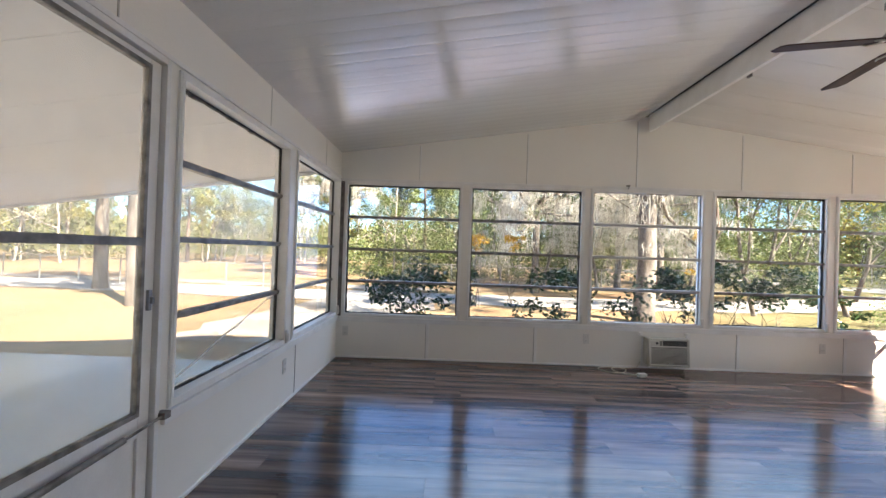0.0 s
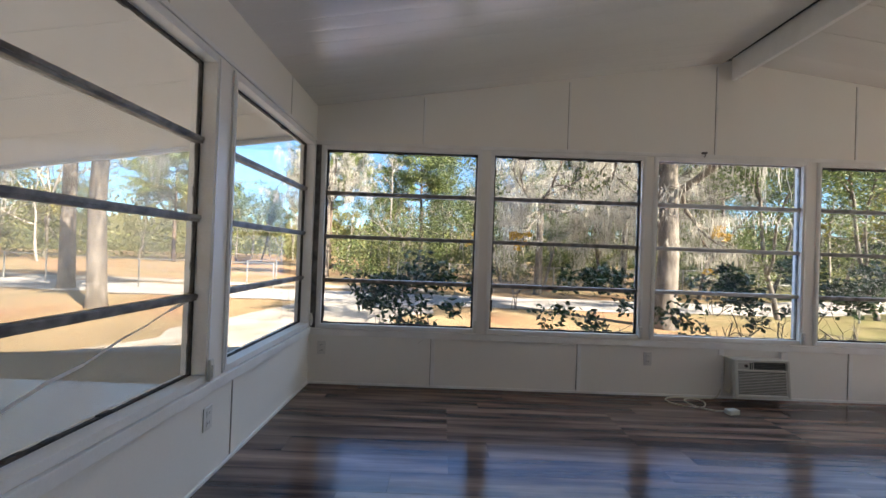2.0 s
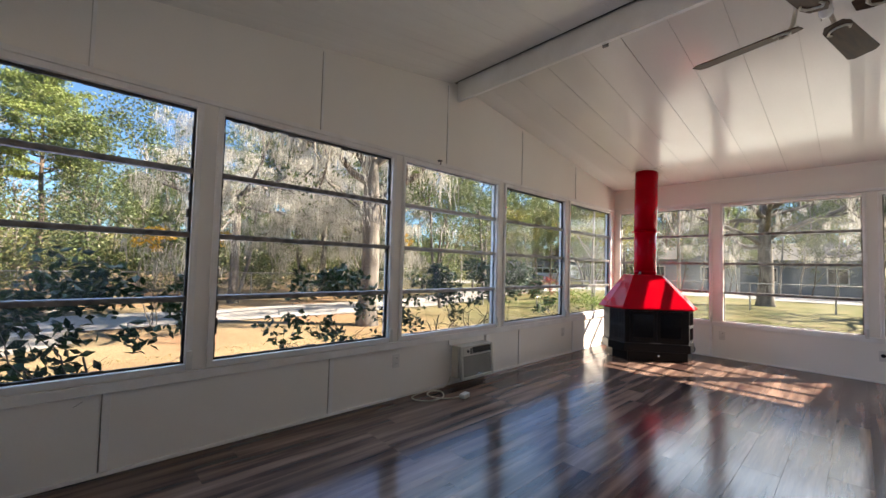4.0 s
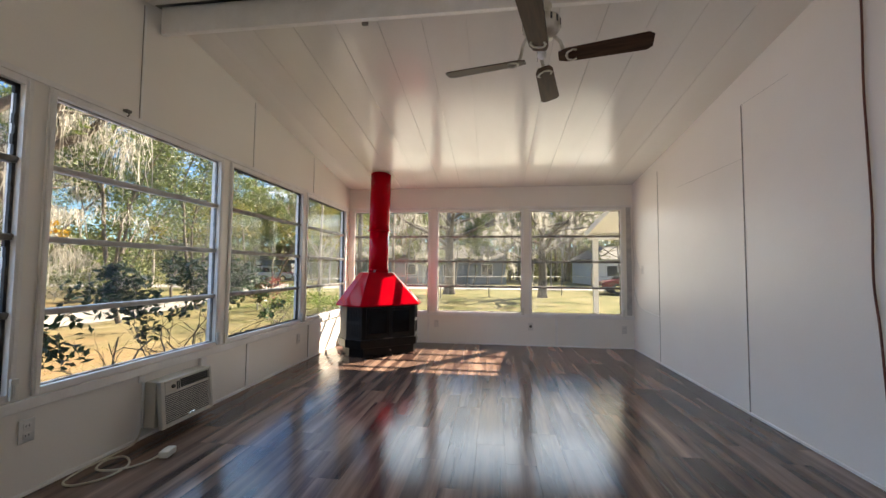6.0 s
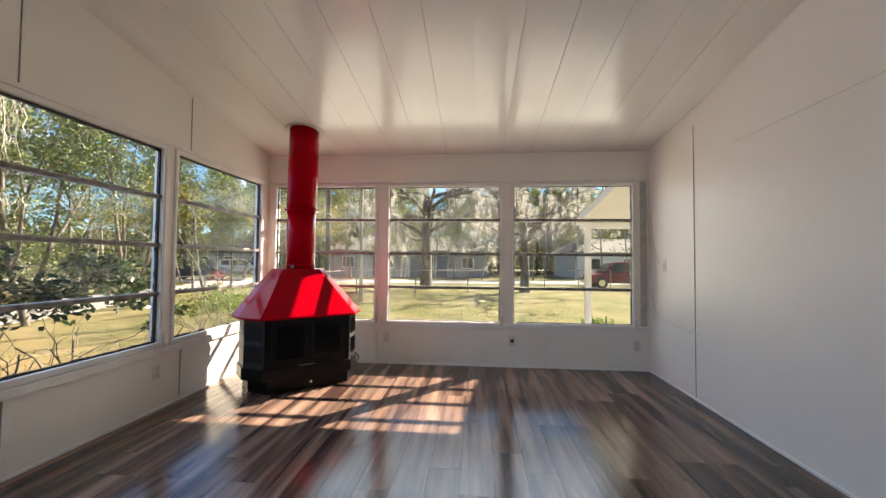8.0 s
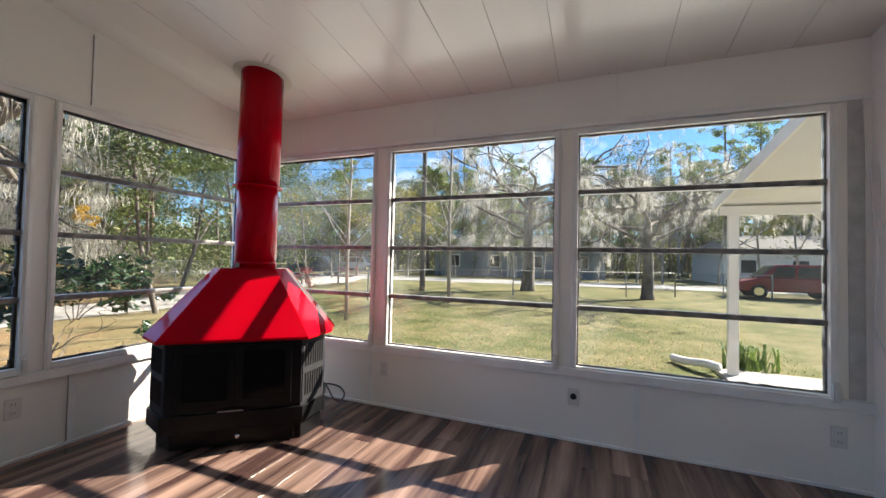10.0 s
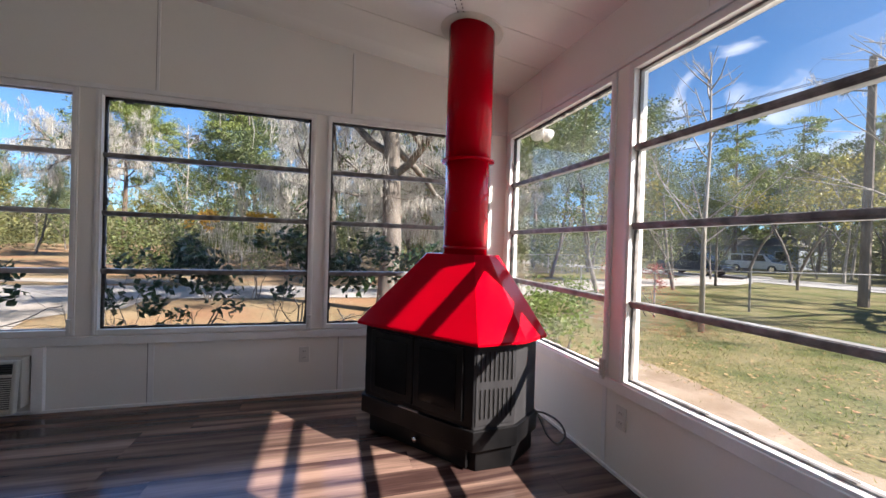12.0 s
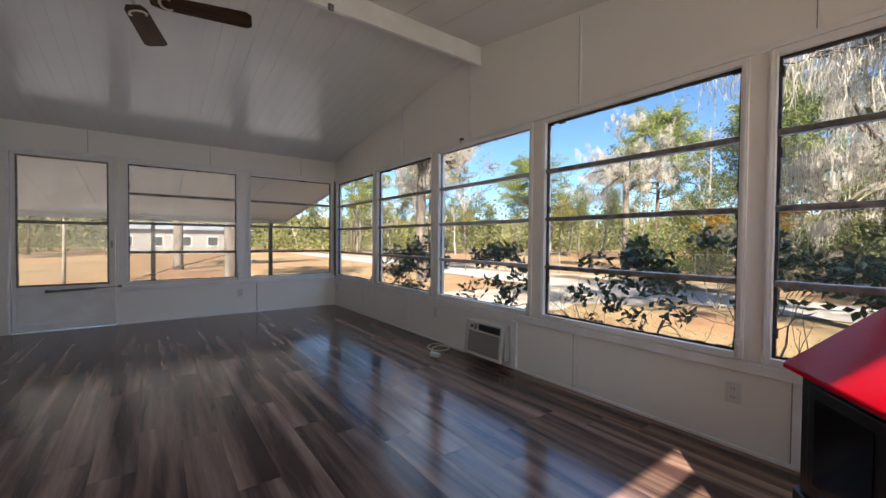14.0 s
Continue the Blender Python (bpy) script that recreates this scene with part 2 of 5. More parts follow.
def glass(name, film_lo, film_hi):
    """Thin old window glass: clear, a little gloss, an uneven translucent film that hazes it."""
    m = bpy.data.materials.new(name)
    m.use_nodes = True
    nt = m.node_tree
    nt.nodes.remove(nt.nodes["Principled BSDF"])
    tp, gl, fr, mx = (nt.nodes.new(k) for k in ("ShaderNodeBsdfTransparent", "ShaderNodeBsdfGlossy", "ShaderNodeLayerWeight", "ShaderNodeMixShader"))
    tp.inputs["Color"].default_value = (0.975, 0.985, 0.98, 1)
    gl.inputs["Roughness"].default_value = 0.03
    fr.inputs["Blend"].default_value = 0.5
    pw, ad = nt.nodes.new("ShaderNodeMath"), nt.nodes.new("ShaderNodeMath")
    pw.operation, ad.operation = "POWER", "MULTIPLY_ADD"
    pw.inputs[1].default_value, ad.inputs[1].default_value, ad.inputs[2].default_value = 5.0, 0.6, 0.02
    nt.links.new(fr.outputs["Facing"], pw.inputs[0])
    nt.links.new(pw.outputs[0], ad.inputs[0])
    nt.links.new(ad.outputs[0], mx.inputs[0])
    nt.links.new(tp.outputs[0], mx.inputs[1])
    nt.links.new(gl.outputs[0], mx.inputs[2])
    df, mx2, dn, dr, dtc = (nt.nodes.new(k) for k in ("ShaderNodeBsdfTranslucent", "ShaderNodeMixShader", "ShaderNodeTexNoise", "ShaderNodeMapRange", "ShaderNodeTexCoord"))
    df.inputs["Color"].default_value = (0.75, 0.76, 0.75, 1)
    nt.links.new(dtc.outputs["Object"], dn.inputs["Vector"])
    dn.inputs["Scale"].default_value, dn.inputs["Detail"].default_value = 1.6, 7
    dr.inputs["From Min"].default_value, dr.inputs["From Max"].default_value = 0.40, 0.75
    dr.inputs["To Min"].default_value, dr.inputs["To Max"].default_value = film_lo, film_hi
    nt.links.new(dn.outputs["Fac"], dr.inputs["Value"])
    nt.links.new(dr.outputs["Result"], mx2.inputs[0])
    nt.links.new(mx.outputs[0], mx2.inputs[1])
    nt.links.new(df.outputs[0], mx2.inputs[2])
    nt.links.new(mx2.outputs[0], nt.nodes["Material Output"].inputs["Surface"])
    return m


GLASS = glass("window_glass", 0.0, 0.012)
GLASS_EAST = glass("hazy_window_glass", 0.0, 0.026)
GLASS_MILKY = glass("milky_window_glass", 0.14, 0.28)


def ground_material():
    """Dry lawn: straw, green patches, pine litter and bare sand, by large noise and by stretch of the yard."""
    m = bpy.data.materials.new("yard_ground")
    m.use_nodes = True
    nt = m.node_tree
    b = nt.nodes["Principled BSDF"]
    b.inputs["Roughness"].default_value = 0.95
    b.inputs["Specular IOR Level"].default_value = 0.1
    tc = nt.nodes.new("ShaderNodeTexCoord")

    def tex(scale, detail=8, rough=0.6):
        n = nt.nodes.new("ShaderNodeTexNoise")
        n.inputs["Scale"].default_value, n.inputs["Detail"].default_value, n.inputs["Roughness"].default_value = scale, detail, rough
        nt.links.new(tc.outputs["Object"], n.inputs["Vector"])
        return n.outputs["Fac"]

    def ramp(src, lo, hi):
        r = nt.nodes.new("ShaderNodeMapRange")
        r.inputs["From Min"].default_value, r.inputs["From Max"].default_value = lo, hi
        nt.links.new(src, r.inputs["Value"])
        return r.outputs["Result"]

    def blend(fac, a, c):
        x = nt.nodes.new("ShaderNodeMix")
        x.data_type = "RGBA"
        nt.links.new(fac, x.inputs["Factor"])
        for i, v in ((6, a), (7, c)):
            if isinstance(v, tuple):
                x.inputs[i].default_value = (*v, 1)
            else:
                nt.links.new(v, x.inputs[i])
        return x.outputs[2]

    sep = nt.nodes.new("ShaderNodeSeparateXYZ")
    nt.links.new(tc.outputs["Object"], sep.inputs[0])
    straw = blend(ramp(tex(0.35), 0.4, 0.6), (0.300, 0.222, 0.130), (0.225, 0.172, 0.098))
    litter = blend(ramp(tex(0.22), 0.45, 0.6), straw, (0.285, 0.165, 0.095))
    green = blend(ramp(tex(0.9, 10, 0.75), 0.40, 0.60), (0.086, 0.100, 0.036), (0.200, 0.172, 0.088))
    east = nt.nodes.new("ShaderNodeMath")
    east.operation = "MULTIPLY_ADD"
    nt.links.new(sep.outputs["Y"], east.inputs[0])
    east.inputs[1].default_value = -0.55
    nt.links.new(sep.outputs["X"], east.inputs[2])
    base = blend(ramp(east.outputs[0], -3.0, 7.0), litter, green)
    bare = blend(ramp(tex(0.3, 10, 0.65), 0.64, 0.74), base, (0.44, 0.37, 0.29))
    grain = ramp(tex(26, 4, 0.7), 0.25, 0.75)
    dark = nt.nodes.new("ShaderNodeMapRange")
    dark.inputs["To Min"].default_value, dark.inputs["To Max"].default_value = 0.50, 1.4
    nt.links.new(grain, dark.inputs["Value"])
    sc = nt.nodes.new("ShaderNodeVectorMath")
    sc.operation = "SCALE"
    nt.links.new(bare, sc.inputs[0])
    nt.links.new(dark.outputs["Result"], sc.inputs["Scale"])
    nt.links.new(sc.outputs["Vector"], b.inputs["Base Color"])
    bp = nt.nodes.new("ShaderNodeBump")
    bp.inputs["Strength"].default_value, bp.inputs["Distance"].default_value = 0.6, 0.03
    nt.links.new(tex(18, 5, 0.7), bp.inputs["Height"])
    nt.links.new(bp.outputs["Normal"], b.inputs["Normal"])
    return m


GROUND = ground_material()

# ---- builders ----


class Build:
    """Collects vertices and faces of one mesh."""

    def __init__(self):
        self.v, self.f = [], []

    def add(self, verts, faces):
        n = len(self.v)
        self.v += [tuple(p) for p in verts]
        self.f += [tuple(i + n for i in face) for face in faces]
        return self

    def box(self, x0, y0, z0, x1, y1, z1):
        return self.add([(x0, y0, z0), (x1, y0, z0), (x1, y1, z0), (x0, y1, z0), (x0, y0, z1), (x1, y0, z1), (x1, y1, z1), (x0, y1, z1)],
                        [(0, 3, 2, 1), (4, 5, 6, 7), (0, 1, 5, 4), (1, 2, 6, 5), (2, 3, 7, 6), (3, 0, 4, 7)])

    def prism(self, low, high):
        """A solid between two polygons with as many corners."""
        n = len(low)
        return self.add(list(low) + list(high), [tuple(reversed(range(n))), tuple(range(n, 2 * n))] + [(i, (i + 1) % n, n + (i + 1) % n, n + i) for i in range(n)])

    def tube(self, points, radii, sides=10, caps=True):
        """A round tube along points."""
        pts = [Vector(p) for p in points]
        rings, ref = [], Vector((0.123, 0.97, 0.21))
        for i, p in enumerate(pts):
            d = (pts[min(i + 1, len(pts) - 1)] - pts[max(i - 1, 0)]).normalized()
            a = d.cross(ref)
            if a.length < 0.05:
                a = d.cross(Vector((1, 0, 0)))
            a.normalize()
            b = d.cross(a)
            r = radii[i] if isinstance(radii, (list, tuple)) else radii
            rings.append([p + r * (math.cos(k * math.tau / sides) * a + math.sin(k * math.tau / sides) * b) for k in range(sides)])
        faces = []
        for i in range(len(pts) - 1):
            for k in range(sides):
                faces.append((i * sides + k, i * sides + (k + 1) % sides, (i + 1) * sides + (k + 1) % sides, (i + 1) * sides + k))
        if caps:
            faces += [tuple(reversed(range(sides))), tuple(range((len(pts) - 1) * sides, len(pts) * sides))]
        return self.add([p for ring in rings for p in ring], faces)

    def lathe(self, profile, centre=(0, 0, 0), sides=24):
        """Turned about z: profile of (radius, z)."""
        cx, cy, cz = centre
        verts = [(cx + r * math.cos(k * math.tau / sides), cy + r * math.sin(k * math.tau / sides), cz + z) for r, z in profile for k in range(sides)]
        faces = [(i * sides + k, i * sides + (k + 1) % sides, (i + 1) * sides + (k + 1) % sides, (i + 1) * sides + k) for i in range(len(profile) - 1) for k in range(sides)]
        faces += [tuple(reversed(range(sides))), tuple(range((len(profile) - 1) * sides, len(profile) * sides))]
        return self.add(verts, faces)

    def mesh(self, name, mat, smooth=False):
        me = bpy.data.meshes.new(name)
        me.from_pydata(self.v, [], self.f)
        me.materials.append(mat)
        if smooth:
            me.polygons.foreach_set("use_smooth", [True] * len(me.polygons))
        me.update()
        return me


def part(name, build, mat, parent=None, label="", bevel=0.0, smooth=False, at=None):
    """Links a build as one mesh object, under a thing or on its own."""
    ob = new(name, build if isinstance(build, bpy.types.Mesh) else build.mesh(name, mat, smooth))
    if parent is not None:
        ob.parent = parent
    if at is not None:
        ob.matrix_basis = at
    if label:
        ob["label"] = label
    if bevel:
        md = ob.modifiers.new("bevel", "BEVEL")
        md.width, md.segments, md.limit_method, md.angle_limit = bevel, 2, "ANGLE", radians(40)
    return ob


def thing(name, m, label, category, group="", kind=""):
    """An Empty at a thing's base that takes its parts."""
    ob = new(name)
    ob.empty_display_size = 0.1
    ob.matrix_world = m
    return tagged(ob, label, category, group, kind)

# ---- the room ----
XW, XE, YS, YN, EAVE, XR, SLOPE = -1.33, 6.01, 0.30, 4.70, 2.44, 2.34, 0.143
T = 0.09
GZ = -0.40
N_T = Matrix.Translation((0, YN, 0))
E_T = Matrix(((0, 1, 0, XE), (-1, 0, 0, 0), (0, 0, 1, 0), (0, 0, 0, 1)))
W_T = Matrix(((0, -1, 0, XW), (1, 0, 0, 0), (0, 0, 1, 0), (0, 0, 0, 1)))
S_T = Matrix(((-1, 0, 0, 0), (0, -1, 0, YS), (0, 0, 1, 0), (0, 0, 0, 1)))


def ceil_z(x):
    return EAVE + SLOPE * min(x - XW, XE - x)


N_WIN = [(-1.235, 0.100), (0.248, 1.547), (1.689, 2.965), (3.125, 4.416), (4.565, 5.840)]
E_WIN = [(-4.600, -3.390), (-3.228, -1.937), (-1.785, -0.480)]
W_WIN = [(1.930, 3.185), (3.375, 4.635)]
Z0, Z1, EDGE = 0.527, 2.062, 0.035


def wall_with_windows(name, m, u0, u1, wins, top, label, z0=Z0, z1=Z1):
    """A wall with thickness in its own axes (along, outward, up): below, above and between its windows."""
    b = Build()
    b.box(u0, 0, -0.05, u1, T, z0 - EDGE)
    lo = [(u0, 0, z1 + EDGE), (u1, 0, z1 + EDGE)] + [(u, 0, z) for u, z in top]
    b.prism([(x, T, z) for x, _, z in lo], lo)
    cuts = [u0] + [c for w in wins for c in (w[0] - EDGE, w[1] + EDGE)] + [u1]
    for a, c in zip(cuts[0::2], cuts[1::2]):
        if c - a > 0.004:
            b.box(a, 0, z0 - EDGE, c, T, z1 + EDGE)
    ob = part(name, b, WALL)
    ob.matrix_world = m
    return tagged(ob, label, "wall", kind="structure")


wall_n = wall_with_windows("wall_north", N_T, XW - T, XE + T, N_WIN, [(XE + T, EAVE), (XR, ceil_z(XR) + 0.01), (XW - T, EAVE)],
                           "white painted panel gable wall with five windows")
wall_e = wall_with_windows("wall_east", E_T, -YN, -YS, E_WIN, [(-YS, EAVE), (-YN, EAVE)], "white painted panel wall with three windows")
b = Build()
DZ0, DZ1 = 0.543, 2.080
b.box(1.83, 0, -0.05, YN, T, DZ0 - EDGE)
b.box(1.83, 0, DZ1 + EDGE, YN, T, EAVE)
b.box(0.86, 0, 2.125, 1.83, T, EAVE)
b.box(0.16, 0, -0.05, 0.86, T, EAVE)
b.box(1.83, 0, DZ0 - EDGE, W_WIN[0][0] - EDGE, T, DZ1 + EDGE)
b.box(W_WIN[0][1] + EDGE, 0, DZ0 - EDGE, W_WIN[1][0] - EDGE, T, DZ1 + EDGE)
b.box(W_WIN[1][1] + EDGE, 0, DZ0 - EDGE, YN, T, DZ1 + EDGE)
wall_w = part("wall_west", b, WALL)
wall_w.matrix_world = W_T
tagged(wall_w, "white painted panel wall with two windows beside a glazed door", "wall", kind="structure")
b = Build()
D0, D1, DH = -0.52, 0.50, 2.08
for x0, x1 in ((XW, D0), (D1, XR), (XR, XE)):
    b.prism([(x0, YS - 0.14, 0 - 0.05), (x1, YS - 0.14, -0.05), (x1, YS - 0.14, ceil_z(x1) + 0.01), (x0, YS - 0.14, ceil_z(x0) + 0.01)][::-1],
            [(x0, YS, -0.05), (x1, YS, -0.05), (x1, YS, ceil_z(x1) + 0.01), (x0, YS, ceil_z(x0) + 0.01)][::-1])
b.prism([(D0, YS - 0.14, DH), (D1, YS - 0.14, DH), (D1, YS - 0.14, ceil_z(D1) + 0.01), (D0, YS - 0.14, ceil_z(D0) + 0.01)][::-1],
        [(D0, YS, DH), (D1, YS, DH), (D1, YS, ceil_z(D1) + 0.01), (D0, YS, ceil_z(D0) + 0.01)][::-1])
wall_s = tagged(part("wall_south", b, WALL), "plain white panel wall with thin vertical seams", "wall", kind="structure")

# the dim room behind the doorway
b = Build()
b.box(XW - T, -3.1, -0.05, 2.6, -3.0, 2.5)
b.box(XW - T, -3.0, -0.05, XW, 0.16, 2.5)
b.box(2.5, -3.0, -0.05, 2.6, 0.16, 2.5)
tagged(part("wall_back", b, WALL), "plain white walls of the room behind the doorway", "wall", kind="structure")
tagged(part("ceiling_back", Build().box(XW - T, -3.1, 2.4, 2.6, 0.155, 2.5), WALL), "plain white ceiling of the room behind", "ceiling", kind="structure")
tagged(part("floor_back", Build().box(XW - T, -3.1, -0.06, 2.6, 0.29, -0.002), FLOOR), "dark plank floor of the room behind", "floor", kind="structure")

# ceiling: long boards running down both slopes, each a little uneven
rng = random.Random(4)
b = Build()
ys = [YS] + [1.918 + 0.32 * k for k in range(-5, 9) if YS + 0.03 < 1.918 + 0.32 * k < YN - 0.03] + [YN]
yw = [YS] + [1.918 + 0.1207 * k for k in range(-14, 24) if YS + 0.03 < 1.918 + 0.1207 * k < YN - 0.03] + [YN]
for xa, xb, yy, k in ((XW, 2.235, yw, 0.3), (2.345, XE, ys, 1.0)):
    for y0, y1 in zip(yy[:-1], yy[1:]):
        e = [k * rng.uniform(-0.0012, 0.0012) for _ in range(4)]
        ym, dip, u = (y0 + y1) / 2, k * (0.0022 + rng.uniform(0, 0.0012)), (y1 - y0) / 4
        prof = [[(x, y0 + 0.0006 + 0.0012 * (k > 0.5), ceil_z(x) + e[0]), (x, y0 + u, ceil_z(x) - dip * 0.8 + e[1]), (x, ym, ceil_z(x) - dip), (x, y1 - u, ceil_z(x) - dip * 0.8 + e[2]), (x, y1 - 0.0004 - 0.0008 * (k > 0.5), ceil_z(x) + e[3]),
                 (x, y1 - 0.002, ceil_z(x) + 0.012), (x, y0 + 0.002, ceil_z(x) + 0.012)] for x in (xa, xb)]
        b.prism(prof[1], prof[0])
    lo = [(xa, YS, ceil_z(xa) + 0.010), (xb, YS, ceil_z(xb) + 0.010), (xb, YN, ceil_z(xb) + 0.010), (xa, YN, ceil_z(xa) + 0.010)]
    b.prism(lo[::-1], [(x, y, z + 0.04) for x, y, z in lo][::-1])
tagged(part("ceiling", b, CEIL), "glossy white boarded ceiling sloping from a central ridge", "ceiling", kind="structure")
beam = part("ridge_beam", Build().box(2.313, YS, 2.796, 2.342, YN, 2.990).box(2.342, YS, 2.796, 2.350, YN, 2.816), TRIM, bevel=0.002)
# flat black plate paints the dark depth of a notch in the panel
notch = Build().prism([(2.200, YN - 0.003, 2.944), (2.255, YN - 0.003, 2.884), (2.311, YN - 0.003, 2.822), (2.311, YN - 0.003, 2.960)], [(2.200, YN + 0.001, 2.944), (2.255, YN + 0.001, 2.884), (2.311, YN + 0.001, 2.822), (2.311, YN + 0.001, 2.960)])
part("panel_notch", notch, GASKET, wall_n, "black plate in the shape of the notch beside the beam")
tagged(beam, "white painted ridge beam under the sloping ceiling", "beam", kind="structure")

# main roof with its eaves
b = Build()
for xa, xb in ((XW - 0.14, XR), (XR, 6.44)):
    za, zb = EAVE + SLOPE * (xa - XW if xa < XR else XE - xa), EAVE + SLOPE * (xb - XW if xb <= XR else XE - xb)
    lo = [(xa, -3.4, za + 0.06), (xb, -3.4, zb + 0.06), (xb, 5.05, zb + 0.06), (xa, 5.05, za + 0.06)]
    b.prism(lo[::-1], [(x, y, z + 0.09) for x, y, z in lo][::-1])
tagged(part("roof", b, ROOFGREY), "low grey roof over the sunroom", "roof", kind="structure")
b = Build()
b.box(XE + T, -3.4, 2.28, 6.44, 5.05, 2.30)
b.box(6.44, -3.4, 2.27, 6.462, 5.05, 2.47)
tagged(part("eave_soffit", b, SOFFIT), "pale painted eave soffit with a white fascia", "soffit", kind="structure")

# trims: sills, headers, skirting, seams
def trim(m, u0, u1, z0, z1, v0, mat, name="trim", bevel=0.003, parent=None, v1=0.001):
    ob = part(name, Build().box(u0, v0, z0, u1, v1, z1), mat, parent, bevel=bevel)
    if parent is None:
        ob.matrix_world = m
        tagged(ob, "white painted wooden trim along the wall", "trim", kind="structure")
    return ob


trim(N_T, XW, XE, 0.430, 0.485, -0.022, TRIM, "trim_sill_north")
trim(E_T, -YN + 0.025, -YS, 0.430, 0.485, -0.022, TRIM, "trim_sill_east")
trim(W_T, 1.86, YN - 0.025, 0.445, 0.500, -0.022, TRIM, "trim_sill_west")
trim(N_T, XW, XE, 2.100, 2.132, -0.013, TRIM, "trim_header_north")
trim(E_T, -YN + 0.016, -YS, 2.100, 2.132, -0.013, TRIM, "trim_header_east")
trim(W_T, 0.85, YN - 0.016, 2.128, 2.152, -0.013, TRIM, "trim_header_west")
trim(N_T, XW, XE, 0.0, 0.020, -0.012, TRIM, "baseboard_north")
trim(E_T, -YN + 0.014, -YS, 0.0, 0.020, -0.012, TRIM, "baseboard_east")
trim(W_T, 1.84, YN - 0.014, 0.0, 0.020, -0.012, TRIM, "baseboard_west")
trim(S_T, -XE + 0.014, -D1, 0.0, 0.020, -0.012, TRIM, "baseboard_south")
# panel joints: the shaded left edge of each batten is a darker painted strip
for u in (-0.386, 0.890, 2.187, 3.425, 4.712):
    trim(None, u - 0.004, u + 0.012, 2.133, ceil_z(u) - 0.03, -0.006, TRIM, "batten", 0.001, wall_n)
    trim(None, u - 0.009, u - 0.0045, 2.133, ceil_z(u) - 0.03, -0.002, SEAM if u > 0.5 else SEAMPALE, "seam", 0, wall_n)
for u in (-0.250, 1.033, 3.415, 4.66):
    trim(None, u - 0.004, u + 0.030, 0.021, 0.429, -0.006, TRIM, "batten", 0.002, wall_n)
    trim(None, u - 0.010, u - 0.005, 0.021, 0.429, -0.002, SEAM, "seam", 0, wall_n)
for u in (-4.138, -2.850, -1.548):
    trim(None, u - 0.005, u + 0.005, 2.133, EAVE, -0.003, TRIM, "batten", 0, wall_e)
for u in (-3.373, -1.418):
    trim(None, u - 0.016, u + 0.016, 0.021, 0.429, -0.005, TRIM, "batten", 0.002, wall_e)
for u in (2.849, 4.122, 1.55):
    trim(None, u - 0.004, u + 0.004, 2.153, EAVE, -0.003, SEAMPALE, "seam", 0, wall_w)
for u in (3.459,):
    trim(None, u - 0.005, u + 0.005, 0.021, 0.444, -0.003, SEAM, "seam", 0, wall_w)
for x, z1, w in ((3.425, 2.55, 0.010), (5.12, 2.42, 0.006)):
    part("seam", Build().box(x - w / 2, YS - 0.001, 0.021, x + w / 2, YS + 0.004, z1), SEAM, wall_s)
for x0, x1, z in ((3.43, 4.6, 2.098), (2.90, 3.42, 2.552)):
    part("seam", Build().box(x0, YS - 0.001, z - 0.0015, x1, YS + 0.0015, z + 0.0015), SEAMPALE, wall_s)
# crack where the panel has come away from the ceiling
part("ceiling_crack", Build().prism([(0.56, YN - 0.002, ceil_z(0.56) - 0.006), (0.90, YN - 0.002, ceil_z(0.90) - 0.014), (0.90, YN - 0.002, ceil_z(0.90) - 0.003)],
                                    [(0.56, YN + 0.001, ceil_z(0.56) - 0.006), (0.90, YN + 0.001, ceil_z(0.90) - 0.014), (0.90, YN + 0.001, ceil_z(0.90) - 0.003)]), GASKET, wall_n, "dark crack under the ceiling")
# flat grey strips drawn for the gaps beside the end windows
for m, u0, u1, z0, z1 in ((N_T, XW + 0.004, -1.280, 0.49, 2.098), (E_T, -0.400, -0.330, 0.49, 2.098), (W_T, 4.675, 4.694, 0.505, 2.126)):
    ob = part("corner_strip", Build().box(u0, -0.004, z0, u1, 0.003, z1), PALEBAR if m is E_T else METAL)
    ob.matrix_world = m
    tagged(ob, "grey strip over the corner gap beside a window", "trim", kind="structure")

# ---- windows ----
rng = random.Random(7)


def putty(b, u0, z0, u1, z1, width, along_u, deep=0.0):
    """An uneven bead of putty."""
    length = (u1 - u0) if along_u else (z1 - z0)
    n = max(6, int(length / 0.05))
    for i in range(n):
        w = width * (1.0 + (rng.random() < 0.22) * rng.uniform(0.1, 0.7) + rng.uniform(-0.12, 0.12))
        a, c = i / n, (i + 1) / n
        if along_u:
            s = 1 if z1 > z0 else -1
            b.box(u0 + a * length, deep + 0.022, min(z0, z0 + s * w), u0 + c * length, deep + 0.041, max(z0, z0 + s * w))
        else:
            s = 1 if u1 > u0 else -1
            b.box(min(u0, u0 + s * w), deep + 0.022, z0 + a * length, max(u0, u0 + s * w), deep + 0.041, z0 + c * length)


